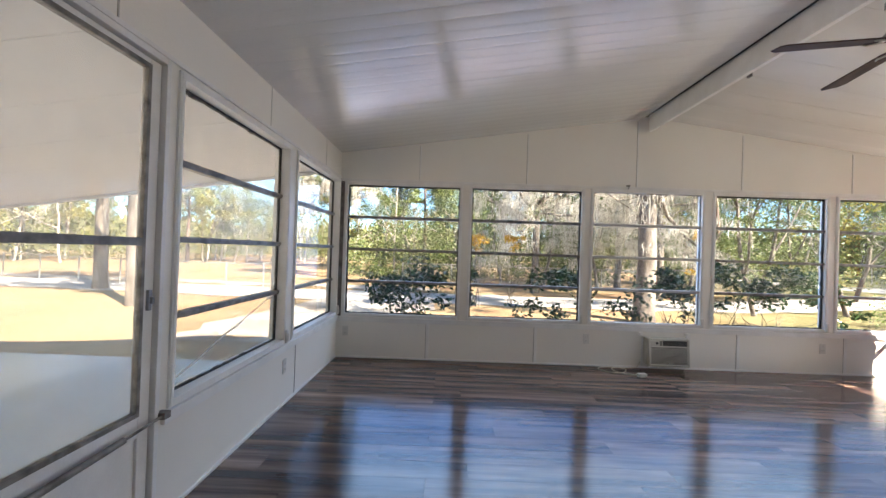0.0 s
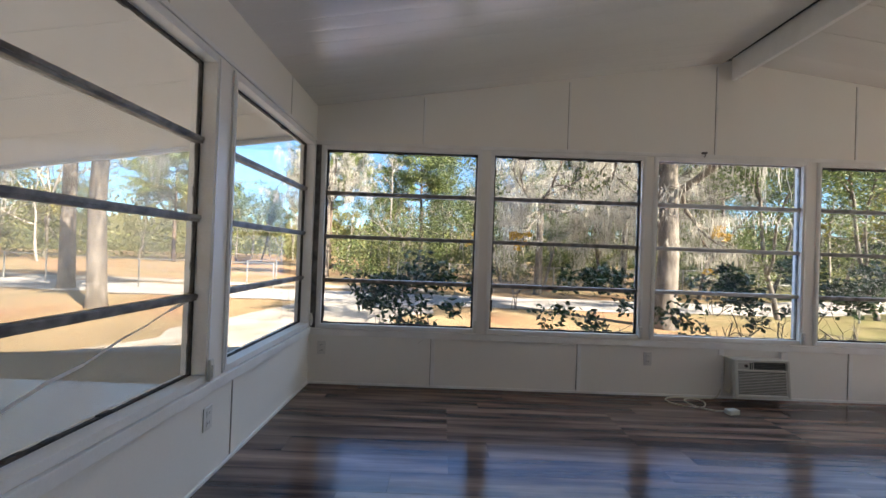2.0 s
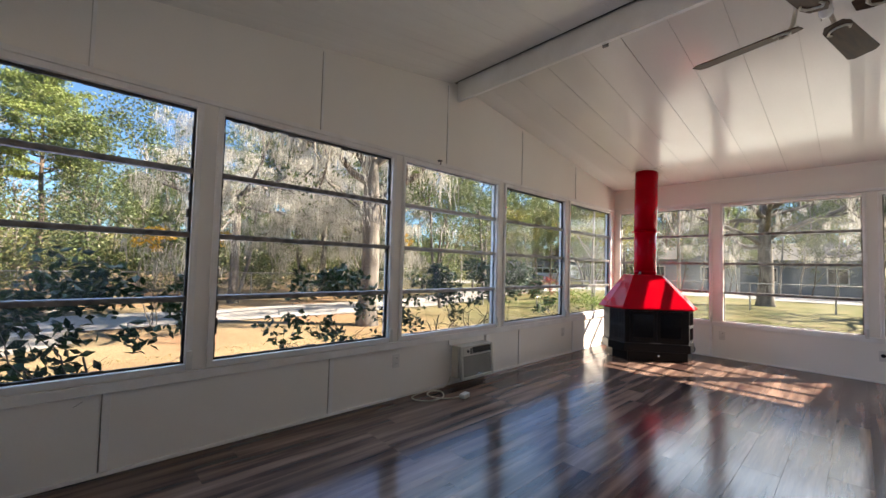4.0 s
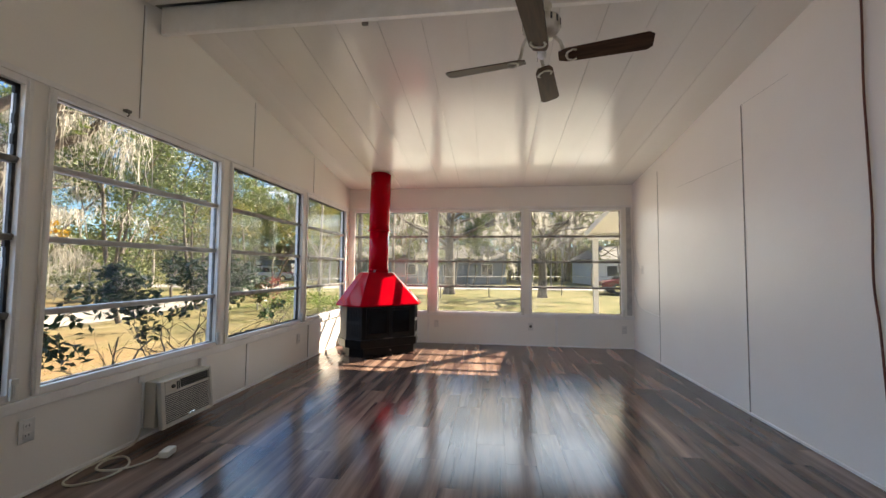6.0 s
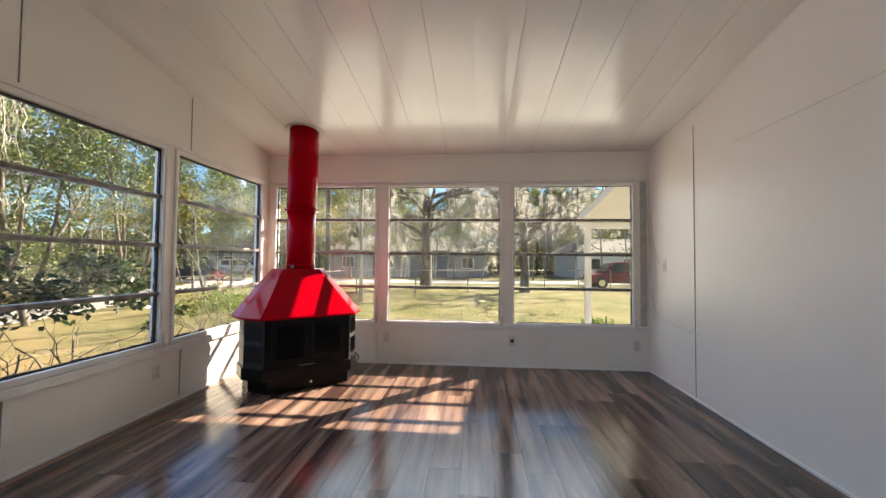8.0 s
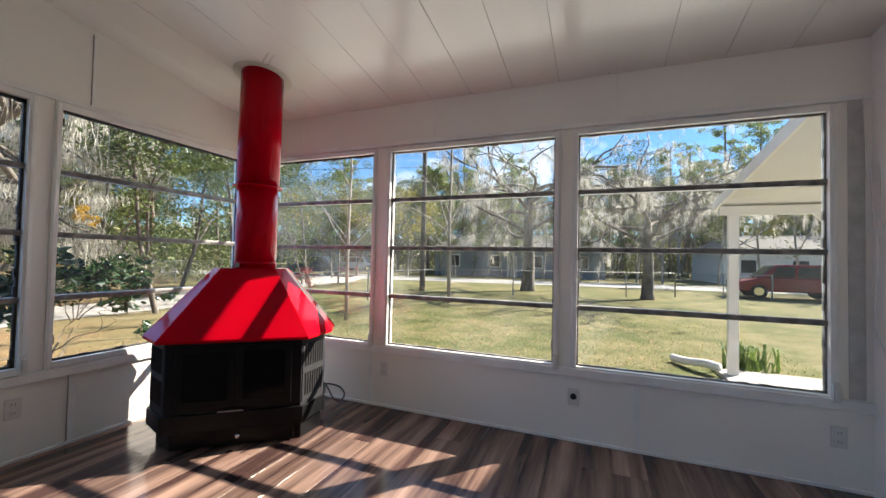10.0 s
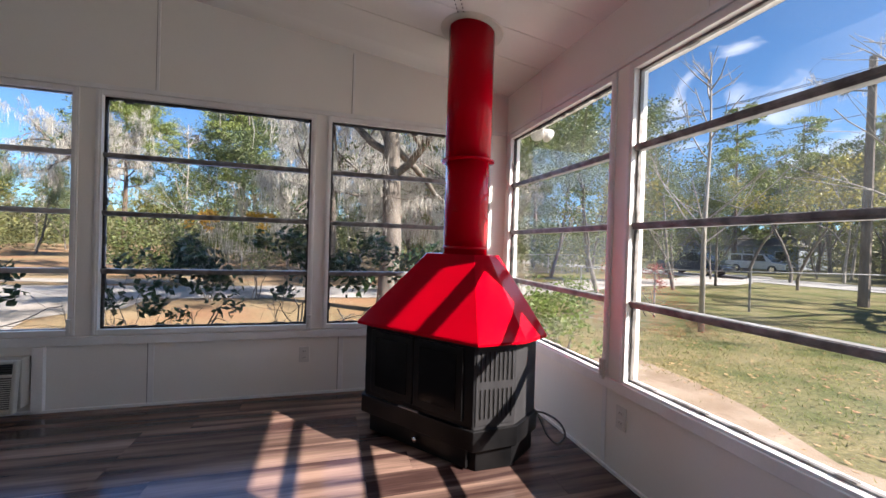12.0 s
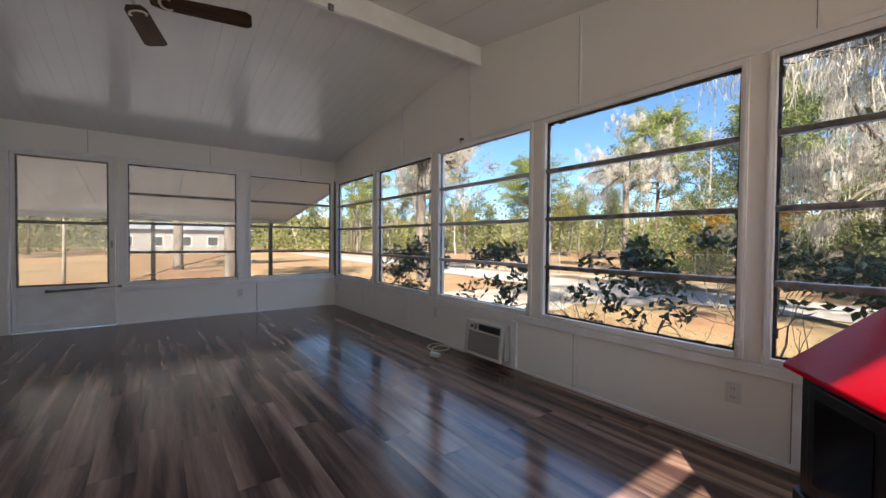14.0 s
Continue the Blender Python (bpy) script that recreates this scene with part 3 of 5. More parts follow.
def window(name, m, u0, u1, z0, z1, label, gasket=GASKET, rows=4, latch=True, wide=0.012, pane=GLASS, bar=METAL, deep=0.0):
    root = thing(name, m, label, "window", "sunroom windows", "structure")
    e = EDGE
    b = Build()
    back = 0.075 + deep
    b.box(u0 - e, -0.012, z0 - e, u0, back, z1 + e).box(u1, -0.012, z0 - e, u1 + e, back, z1 + e)
    b.box(u0, -0.012, z1, u1, back, z1 + e).box(u0, -0.012, z0 - e, u1, back, z0)
    b.box(u0 - e + 0.008, -0.016, z0 - e + 0.008, u0 - 0.012, -0.012, z1 + e - 0.008).box(u1 + 0.012, -0.016, z0 - e + 0.008, u1 + e - 0.008, -0.012, z1 + e - 0.008)
    part("window_frame", b, TRIM, root, bevel=0.002)
    b = Build()
    putty(b, u0, z0, u0 + 1, z1, wide, False, deep)
    putty(b, u1, z0, u1 - 1, z1, wide, False, deep)
    putty(b, u0, z1, u1, z1 - 1, wide * 1.2, True, deep)
    putty(b, u0, z0, u1, z0 + 1, wide * 0.8, True, deep)
    part("glazing_putty", b, gasket, root, "cracked dark putty round the glass")
    h = (z1 - z0) / rows
    for k in range(1, rows):
        z = z0 + k * h
        b = Build().box(u0 + 0.003, deep + 0.006, z - 0.018, u1 - 0.003, deep + 0.050, z + 0.015)
        b.box(u0 + 0.003, deep, z - 0.006, u1 - 0.003, deep + 0.006, z + 0.012)
        part("muntin", b, bar, root, "weathered grey metal bar" if bar is METAL else "pale painted bar", bevel=0.002)
    for k in range(rows):
        p = part("pane", Build().box(u0 + 0.002, deep + 0.034, z0 + k * h + 0.013, u1 - 0.002, deep + 0.038, z0 + (k + 1) * h - 0.015), pane, root)
        p.visible_shadow = False
    if latch:
        b = Build().box(u1 + 0.002, -0.034, z0 - 0.03, u1 + 0.036, -0.0165, z0 + 0.075).box(u1 + 0.010, -0.042, z0 - 0.012, u1 + 0.028, -0.034, z0 + 0.050)
        part("window_operator", b, PLASTIC, root, "white painted window operator", bevel=0.004)
    return root


for i, (a, c) in enumerate(N_WIN):
    window("window_%d" % (i + 1), N_T, a, c, Z0, Z1, "white wooden window with four stacked panes in cracked black putty" if i != 2 else "white painted window with four stacked panes and pale bars",
           GASKET if i != 2 else METAL, wide=0.014 if i != 2 else 0.006, bar=METAL if i != 2 else PALEBAR)
for i, (a, c) in enumerate(E_WIN):
    window("window_%d" % (i + 6), E_T, a, c, 0.498, 2.056, "white wooden window with four stacked panes facing the lawn", METAL if i else GASKET, wide=0.010, pane=GLASS_EAST)
wc = window("window_9", W_T, *W_WIN[0], DZ0, DZ1, "white wooden window with a cracked bottom pane facing the patio", GASKET, wide=0.010, pane=GLASS_MILKY, deep=0.038)
window("window_10", W_T, *W_WIN[1], DZ0, DZ1, "white wooden window with four stacked panes facing the patio", GASKET, wide=0.010, pane=GLASS_EAST, deep=0.038)
# the mended crack across the bottom pane
b = Build()
pts = [(1.96, 0.560), (2.10, 0.615), (2.22, 0.640), (2.36, 0.690), (2.50, 0.735), (2.62, 0.755), (2.78, 0.810), (2.90, 0.838), (3.03, 0.880), (3.175, 0.912)]
for (a, z), (c, y) in zip(pts[:-1], pts[1:]):
    w = rng.uniform(0.003, 0.007)
    b.add([(a, 0.0715, z - w), (c, 0.0715, y - w), (c, 0.0715, y + w), (a, 0.0715, z + w)], [(0, 1, 2, 3)])
part("glass_crack", b, PLASTIC, wc, "white taped crack across the pane")

# ---- the glazed patio door ----
door = thing("door_1", W_T, "white patio door with a tall two-part glass pane", "door", kind="structure")
b = Build().box(0.86, -0.015, 0, 0.885, T, 2.125).box(1.805, -0.015, 0, 1.83, T, 2.125).box(0.885, -0.015, 2.095, 1.805, T, 2.125)
part("door_frame", b, TRIM, door, bevel=0.003)
b = Build().box(0.89, 0.01, 0.012, 0.93, 0.05, 2.09).box(1.74, 0.01, 0.012, 1.80, 0.05, 2.09).box(0.93, 0.01, 2.065, 1.74, 0.05, 2.09)
b.box(0.93, 0.01, 0.44, 1.74, 0.05, 0.535).box(0.93, 0.01, 0.012, 1.74, 0.05, 0.10).box(0.93, 0.022, 0.10, 1.74, 0.040, 0.44)
part("door_leaf", b, TRIM, door, "white door leaf with a lower panel", bevel=0.003)
b = Build().box(0.93, 0.004, 0.535, 0.948, 0.034, 2.065).box(1.722, 0.004, 0.535, 1.74, 0.034, 2.065).box(0.948, 0.004, 2.045, 1.722, 0.034, 2.065).box(0.948, 0.004, 0.535, 1.722, 0.034, 0.556)
b.box(0.948, 0.002, 1.275, 1.722, 0.034, 1.310)
part("sash", b, METAL, door, "brownish weathered metal sash", bevel=0.002)
for z0, z1 in ((0.556, 1.275), (1.310, 2.045)):
    part("pane", Build().box(0.946, 0.020, z0, 1.724, 0.024, z1), GLASS_MILKY, door).visible_shadow = False
b = Build().tube([(1.18, -0.03, 0.475), (1.62, -0.03, 0.490)], 0.014, 12).tube([(1.62, -0.03, 0.490), (1.845, -0.03, 0.500)], 0.006, 8)
b.box(1.825, -0.045, 0.485, 1.865, -0.0005, 0.515).box(1.165, -0.04, 0.460, 1.195, 0.012, 0.490)
part("door_closer", b, METAL, door, "worn pneumatic door closer")
b = Build().box(1.758, -0.004, 0.99, 1.776, 0.012, 1.08).box(1.762, -0.018, 1.02, 1.772, -0.004, 1.05)
part("latch", b, STEEL, door, "small worn metal latch", bevel=0.002)

# ---- red hooded fireplace ----
ST = Matrix.Translation((5.05, 3.75, 0)) @ Matrix.Rotation(radians(-51.1), 4, "Z")
stove = thing("fireplace", ST, "red metal hooded fireplace with a black firebox in the corner", "fireplace")


def ring6(fx, sx, sy, bx, by, fy=0.0, mid=None):
    mid = mid or (sx + 0.01, sy + 0.25)
    return [(-fx, fy), (fx, fy), (sx, sy), mid, (bx, by), (-bx, by), (-mid[0], mid[1]), (-sx, sy)]


def solid(r0, z0, r1, z1):
    return Build().prism([(x, y, z0) for x, y in r0], [(x, y, z1) for x, y in r1])


foot = [(x + 0.015, y) for x, y in ring6(0.372, 0.495, 0.19, 0.28, 0.62, 0.03)]
plinth = solid(foot, 0.0, foot, 0.13)
part("plinth", plinth, BLACK, stove, bevel=0.004)
# darker black over the firebox front, which the sun doesn't reach
part("front_plate", Build().box(-0.383, -0.006, 0.228, 0.383, 0.002, 0.662), BLACK, stove, "glossy black front plate", bevel=0.002)
part("firebox", solid(ring6(0.385, 0.52, 0.195, 0.30, 0.64), 0.125, ring6(0.385, 0.52, 0.195, 0.30, 0.64), 0.665), SATIN_SUNLIT, stove, "black enamel firebox", bevel=0.006)
belt = ring6(0.398, 0.538, 0.192, 0.31, 0.65, -0.020)
part("apron", solid(belt, 0.118, belt, 0.222), BLACK, stove, bevel=0.004)
drawer = part("ash_drawer", Build().box(-0.345, 0.004, 0.012, 0.345, 0.031, 0.112), BLACK, stove, bevel=0.003)
kn = Build().lathe([(0.004, 0.0), (0.008, 0.006), (0.014, 0.012), (0.016, 0.018), (0.013, 0.024), (0.005, 0.027)], sides=16)
part("drawer_knob", kn, CHROME, drawer, "small chrome knob", smooth=True, at=Matrix.Translation((0.02, 0.004, 0.068)) @ Matrix.Rotation(radians(90), 4, "X"))
for s in (-1, 1):
    d = part("fire_door", Build().box(min(s * 0.004, s * 0.325), -0.020, 0.255, max(s * 0.004, s * 0.325), -0.002, 0.630), BLACK, stove, "black framed glass fire door", bevel=0.004)
    part("door_glass", Build().box(min(s * 0.045, s * 0.285), -0.024, 0.300, max(s * 0.045, s * 0.285), -0.0195, 0.590), FIREGLASS, d)
part("damper_bar", Build().box(-0.09, -0.032, 0.228, 0.05, -0.022, 0.236), STEEL, stove, "thin bright metal strip")
# louvred side panels with two rows of slots each
for s in (-1, 1):
    a, c = Vector((s * 0.385, 0.0, 0)), Vector((s * 0.52, 0.195, 0))
    d = (c - a).normalized()
    nrm = Vector((d.y, -d.x, 0)) * (1 if s > 0 else -1)
    L = (c - a).length
    m = Matrix((( d.x, nrm.x, 0, a.x), (d.y, nrm.y, 0, a.y), (0, 0, 1, 0), (0, 0, 0, 1)))
    pm = part("side_panel", Build().box(0.008, 0.0, 0.24, L - 0.008, 0.005, 0.655), SATIN_SUNLIT, stove, "black louvred side panel", bevel=0.002, at=m)
    for row in (0.275, 0.465):
        for k in range(8):
            u = 0.030 + k * (L - 0.060) / 7
            part("vent_slot", Build().box(u - 0.0045, 0.003, row, u + 0.0045, 0.0058, row + 0.150), VENTDARK, pm)
            part("louvre", Build().prism([(u + 0.0045, 0.005, row), (u + 0.010, 0.005, row), (u + 0.0045, 0.011, row + 0.003)], [(u + 0.0045, 0.005, row + 0.150), (u + 0.010, 0.005, row + 0.150), (u + 0.0045, 0.011, row + 0.147)]), SATIN_SUNLIT, pm)
hood_lo = ring6(0.425, 0.575, 0.19, 0.34, 0.66, -0.045, (0.60, 0.42))
hood_hi = ring6(0.175, 0.235, 0.385, 0.13, 0.61, 0.31, (0.245, 0.50))
hood = solid(hood_lo, 0.672, hood_hi, 1.098)
hood.prism([(x, y, 0.655) for x, y in hood_lo], [(x, y, 0.672) for x, y in hood_lo])
part("hood", hood, RED, stove, "glossy red faceted metal hood", bevel=0.003)
FX, FY = 0.022, 0.455
fl = Build().lathe([(0.141, 1.095), (0.141, 1.70)], (FX, FY, 0), 40)
flue = part("lower_flue", fl, RED, stove, "red enamel flue pipe", smooth=False)
up = Build().tube([(FX, FY, 1.70), (FX + 0.012, FY - 0.016, 2.56)], 0.147, 40)
part("upper_flue", up, RED, stove, "red enamel flue pipe")
part("flue_collar", Build().lathe([(0.146, 1.685), (0.172, 1.690), (0.172, 1.700), (0.147, 1.708)], (FX, FY, 0), 40), RED, stove)
part("flue_band", Build().lathe([(0.142, 1.13), (0.1445, 1.132), (0.1445, 1.145), (0.142, 1.147)], (FX, FY, 0), 40), RED, stove)
tag = Build().box(FX - 0.115, FY - 0.112, 1.105, FX - 0.088, FY - 0.100, 1.135)
part("flue_clip", tag, STEEL, stove)
for ob in stove.children:
    if ob.name.startswith(("lower_flue", "upper_flue")):
        for p in ob.data.polygons:
            p.use_smooth = len(p.vertices) == 4
# ceiling plate round the flue with rows of screw holes
fc = ST @ Vector((FX + 0.012, FY - 0.016, 0))
cz = ceil_z(fc.x)
plate = Build().lathe([(0.155, -0.004), (0.20, -0.006), (0.205, -0.002), (0.205, 0.0)], sides=40)
tilt = Matrix.Translation((fc.x, fc.y, cz)) @ Matrix.Rotation(math.atan(SLOPE), 4, "Y")
pl = part("ceiling_plate", plate, ACBODY)
pl.matrix_world = tilt
tagged(pl, "cream painted metal collar plate round the flue", "plate")
for s in (-1, 1):
    for k in range(6):
        for j in range(2):
            part("screw_hole", Build().lathe([(0.004, -0.0045), (0.004, -0.001)], (s * (0.165 + 0.02 * k) * 0.8 + 0.03 * j, s * 0.12 + 0.028 * k * s - 0.02 * j, 0), 8), VENTDARK, pl)

# ---- wall air conditioner ----
AX0, AX1, AY, AZ0, AZ1 = 2.315, 2.785, 4.545, 0.062, 0.378
ac = thing("air_conditioner", pose(AX0, YN, 0), "small cream through-wall air conditioner low on the wall", "air conditioner")
W_, D_ = AX1 - AX0, YN - AY
part("body", Build().box(0.004, -D_ + 0.070, AZ0 + 0.006, W_ - 0.004, 0.0, AZ1 - 0.004), ACBODY, ac, bevel=0.006)
LEAN = Matrix.Translation((0, -D_, AZ0)) @ Matrix.Rotation(radians(-5.5), 4, "X") @ Matrix.Translation((0, D_, -AZ0))
b = Build()
zt, zv = AZ1 - 0.098, AZ1 - 0.022
b.box(0, -D_, AZ0, 0.030, -D_ + 0.036, AZ1).box(W_ - 0.022, -D_, AZ0, W_, -D_ + 0.036, AZ1).box(0.030, -D_, AZ0, W_ - 0.022, -D_ + 0.036, AZ0 + 0.022)
b.box(0.030, -D_, zv, W_ - 0.022, -D_ + 0.036, AZ1).box(0.030, -D_, zt - 0.004, W_ - 0.022, -D_ + 0.036, zt + 0.014).box(0.030, -D_, zt + 0.014, 0.165, -D_ + 0.036, zv)
part("face_frame", b, ACBODY, ac, bevel=0.006, at=LEAN)
part("cavity", Build().box(0.030, -D_ + 0.020, AZ0 + 0.022, W_ - 0.022, -D_ + 0.0345, zv), ACDARK, ac, at=LEAN)
for k in range(15):
    z = AZ0 + 0.026 + k * (zt - 0.030 - AZ0) / 15
    part("grille_slat", Build().prism([(0.030, -D_ + 0.002, z), (0.030, -D_ + 0.014, z - 0.003), (0.030, -D_ + 0.014, z + 0.001), (0.030, -D_ + 0.002, z + 0.0055)],
                                      [(W_ - 0.022, -D_ + 0.002, z), (W_ - 0.022, -D_ + 0.014, z - 0.003), (W_ - 0.022, -D_ + 0.014, z + 0.001), (W_ - 0.022, -D_ + 0.002, z + 0.0055)]), ACBODY, ac, at=LEAN)
for k in range(4):
    z = zt + 0.020 + k * 0.014
    part("vent_blade", Build().box(0.170, -D_ + 0.003, z, W_ - 0.026, -D_ + 0.018, z + 0.003), ACDARK, ac, "dark air outlet blade", at=LEAN)
part("control_knob", Build().lathe([(0.013, 0), (0.013, 0.010), (0.010, 0.014), (0.003, 0.015)], sides=20), ACDARK, ac, "dark round knob", at=LEAN @ Matrix.Translation((0.095, -D_, AZ1 - 0.052)) @ Matrix.Rotation(radians(90), 4, "X"))
for k in (0.128, 0.144):
    part("control_slider", Build().box(k, -D_ - 0.003, zt + 0.018, k + 0.008, -D_, zv - 0.004), ACDARK, ac, at=LEAN)
part("badge", Build().box(0.225, -D_ - 0.002, AZ0 + 0.030, 0.285, -D_ + 0.002, AZ0 + 0.042), CHROME, ac, "small bright metal badge", bevel=0.001, at=LEAN)
b = Build().box(AX1 + 0.010, -0.030, 0.021, AX1 + 0.070, -0.0005, 0.425).box(AX0 - 0.050, -0.012, AZ1 + 0.004, AX0 - 0.006, -0.0005, AZ1 + 0.046).box(AX0 - 0.018, -0.010, 0.021, AX0 - 0.006, -0.0005, AZ1)
ob = part("surround_board", b, TRIM, bevel=0.002)
ob.matrix_world = N_T
tagged(ob, "white painted boards boxing in the air conditioner", "trim", kind="structure")

# power cord and its plug block on the floor
def curve_tube(name, points, r, mat, steps=8, sides=8):
    """A smooth tube through points."""
    p = [Vector(q) for q in points]
    out = []
    for i in range(len(p) - 1):
        a, b_, c, d = p[max(i - 1, 0)], p[i], p[i + 1], p[min(i + 2, len(p) - 1)]
        for k in range(steps):
            t = k / steps
            out.append(0.5 * ((2 * b_) + (c - a) * t + (2 * a - 5 * b_ + 4 * c - d) * t * t + (3 * b_ - a - 3 * c + d) * t ** 3))
    out.append(p[-1])
    return Build().tube(out, r, sides).mesh(name, mat, True)


cord = thing("extension_lead", pose(2.11, 4.34, 0), "cream power cord coiled on the floor with a plug block", "cable")
o = Vector((2.11, 4.34, 0))
pts = [(2.27, 4.66, 0.09), (2.22, 4.655, 0.02), (2.10, 4.66, 0.006), (1.92, 4.665, 0.006), (1.78, 4.63, 0.006), (1.76, 4.54, 0.006), (1.86, 4.45, 0.006), (1.99, 4.46, 0.008), (2.05, 4.55, 0.018),
       (1.99, 4.61, 0.020), (1.90, 4.57, 0.020), (1.90, 4.49, 0.016), (1.96, 4.42, 0.010), (2.03, 4.38, 0.010), (2.08, 4.355, 0.02)]
part("cable", curve_tube("cable", [Vector(q) - o for q in pts], 0.0055, CORD), CORD, cord)
part("plug_block", Build().box(-0.045, -0.028, 0.0, 0.050, 0.028, 0.040), ACBODY, cord, "cream plug block", bevel=0.008, at=pose(0.02, 0, 0.002, 0, 0, 12))
for s in (-1, 1):
    part("plug_pin", Build().box(0.050, s * 0.012 - 0.002, 0.017, 0.068, s * 0.012 + 0.002, 0.023), CHROME, cord, at=pose(0.02, 0, 0.002, 0, 0, 12))


ob = part("stove_wire", curve_tube("stove_wire", [(5.66, 3.66, 0.30), (5.74, 3.60, 0.20), (5.79, 3.57, 0.09), (5.84, 3.54, 0.05), (5.88, 3.53, 0.10), (5.86, 3.57, 0.16), (5.79, 3.64, 0.19), (5.72, 3.70, 0.16)], 0.006, ACDARK), ACDARK)
tagged(ob, "black power cable looped behind the fireplace", "cable")


# ---- wall plates ----
def outlet(m, u, z, kind="outlet"):
    label = {"outlet": "white duplex power outlet plate on the wall", "jack": "white plate with a round black socket on the wall", "switch": "white light switch plate on the wall"}[kind]
    root = thing("wall_outlet" if kind != "switch" else "light_switch", m @ Matrix.Translation((u, 0, z)), label, "outlet" if kind != "switch" else "switch")
    part("plate", Build().box(-0.036, -0.006, -0.058, 0.036, 0.0, 0.058), PLASTIC, root, bevel=0.003)
    if kind == "outlet":
        for s in (-1, 1):
            f = part("receptacle", Build().box(-0.017, -0.009, s * 0.024 - 0.015, 0.017, -0.006, s * 0.024 + 0.015), PLASTIC, root, bevel=0.002)
            for q in (-0.007, 0.007):
                part("slot", Build().box(q - 0.0015, -0.0095, s * 0.024 - 0.004, q + 0.0015, -0.0085, s * 0.024 + 0.007), VENTDARK, f)
    elif kind == "jack":
        part("socket", Build().lathe([(0.020, 0), (0.020, 0.006), (0.016, 0.008)], sides=20), VENTDARK, root, "round black socket", at=Matrix.Translation((0.0, -0.006, 0.004)) @ Matrix.Rotation(radians(90), 4, "X"))
    else:
        part("toggle", Build().box(-0.005, -0.018, -0.006, 0.005, -0.006, 0.012), PLASTIC, root)
    return root


for u, z in ((-1.215, 0.316), (1.646, 0.322), (4.41, 0.302)):
    outlet(N_T, u, z)
outlet(W_T, 3.233, 0.316)
outlet(E_T, -3.245, 0.306)
outlet(E_T, -0.442, 0.279)
outlet(E_T, -1.80, 0.293, "jack")
outlet(S_T, -5.665, 1.168, "switch")
ob = part("wall_wire", curve_tube("wall_wire", [(5.985, 0.345, 2.12), (5.97, 0.335, 1.7), (5.93, 0.318, 1.30), (5.955, 0.32, 0.95), (5.86, 0.31, 0.70), (5.70, 0.308, 0.62), (5.45, 0.306, 0.60), (5.20, 0.306, 0.58), (5.05, 0.306, 0.585)], 0.004, PLASTIC), PLASTIC)
tagged(ob, "loose thin white wire hanging down the corner", "wire")
ob = part("wall_wire", curve_tube("wall_wire", [(5.95, 0.306, 1.75), (5.90, 0.308, 1.40), (5.74, 0.312, 1.18)], 0.0035, PLASTIC), PLASTIC)
tagged(ob, "thin white wire running to the light switch", "wire")
ob = part("hanging_cord", curve_tube("hanging_cord", [(2.33, 0.312, 2.90), (2.327, 0.312, 2.60), (2.336, 0.312, 2.20), (2.330, 0.312, 1.90), (2.322, 0.312, 1.48), (2.332, 0.312, 1.11), (2.308, 0.312, 0.84), (2.279, 0.312, 0.33), (2.26, 0.312, 0.06)], 0.006, BROWNCORD), BROWNCORD)
tagged(ob, "red-brown cord hanging down the white wall", "cord")
b = Build().box(2.065, YN - 0.030, 2.135, 2.100, YN - 0.0005, 2.150).tube([(2.082, YN - 0.026, 2.135), (2.082, YN - 0.030, 2.115), (2.082, YN - 0.016, 2.108)], 0.004, 8)
tagged(part("wall_hook", b, METAL), "small grey metal hook above a window", "hook")
b = Build().box(2.3505, 3.20, 2.778, 2.366, 3.24, 2.822)
tagged(part("beam_clip", b, METAL), "small metal clip on the ridge beam", "clip")

# ---- ceiling fan ----
fan = thing("ceiling_fan", pose(2.335, 2.07, 2.796), "white ceiling fan with four dark walnut blades and a bare bulb", "ceiling fan")
part("canopy", Build().lathe([(0.065, 0.0), (0.065, -0.02), (0.045, -0.05), (0.014, -0.06)][::-1], sides=24), FANBODY, fan, smooth=True)
part("downrod", Build().tube([(0, 0, -0.05), (0, 0, 2.485 + 0.24 - 2.796)], 0.012, 12), FANBODY, fan)
fz = 2.485 - 2.796
part("motor", Build().lathe([(0.03, fz + 0.25), (0.08, fz + 0.24), (0.115, fz + 0.21), (0.115, fz + 0.16), (0.09, fz + 0.125), (0.05, fz + 0.11)][::-1], sides=32), FANBODY, fan, "antique white motor housing", smooth=True)
for k in range(16):
    a = k * math.tau / 16
    part("motor_vent", Build().box(0.1145, -0.006, fz + 0.165, 0.1175, 0.006, fz + 0.205), ACDARK, fan, at=Matrix.Rotation(a, 4, "Z"))
part("switch_housing", Build().lathe([(0.040, fz + 0.112), (0.045, fz + 0.10), (0.042, fz + 0.075), (0.03, fz + 0.062)][::-1], sides=24), FANBODY, fan, smooth=True)
part("lamp_holder", Build().lathe([(0.022, fz + 0.065), (0.026, fz + 0.045), (0.022, fz + 0.035)][::-1], sides=20), FANBODY, fan, smooth=True)
part("bulb", Build().lathe([(0.012, fz + 0.04), (0.022, fz + 0.028), (0.029, fz + 0.008), (0.028, fz - 0.008), (0.018, fz - 0.022), (0.004, fz - 0.027)][::-1], sides=20), OPAL, fan, "round white bulb", smooth=True)
for s in (-1, 1):
    part("pull_chain", Build().tube([(s * 0.035, 0.02, fz + 0.085), (s * 0.055, 0.02, fz + 0.075), (s * 0.055, 0.02, fz - 0.01)], 0.0018, 6), METAL, fan)
fz -= 0.045
blade_lo = [(0.10, -0.036), (0.15, -0.056), (0.59, -0.068), (0.62, -0.045), (0.62, 0.045), (0.59, 0.068), (0.15, 0.056), (0.10, 0.036)]
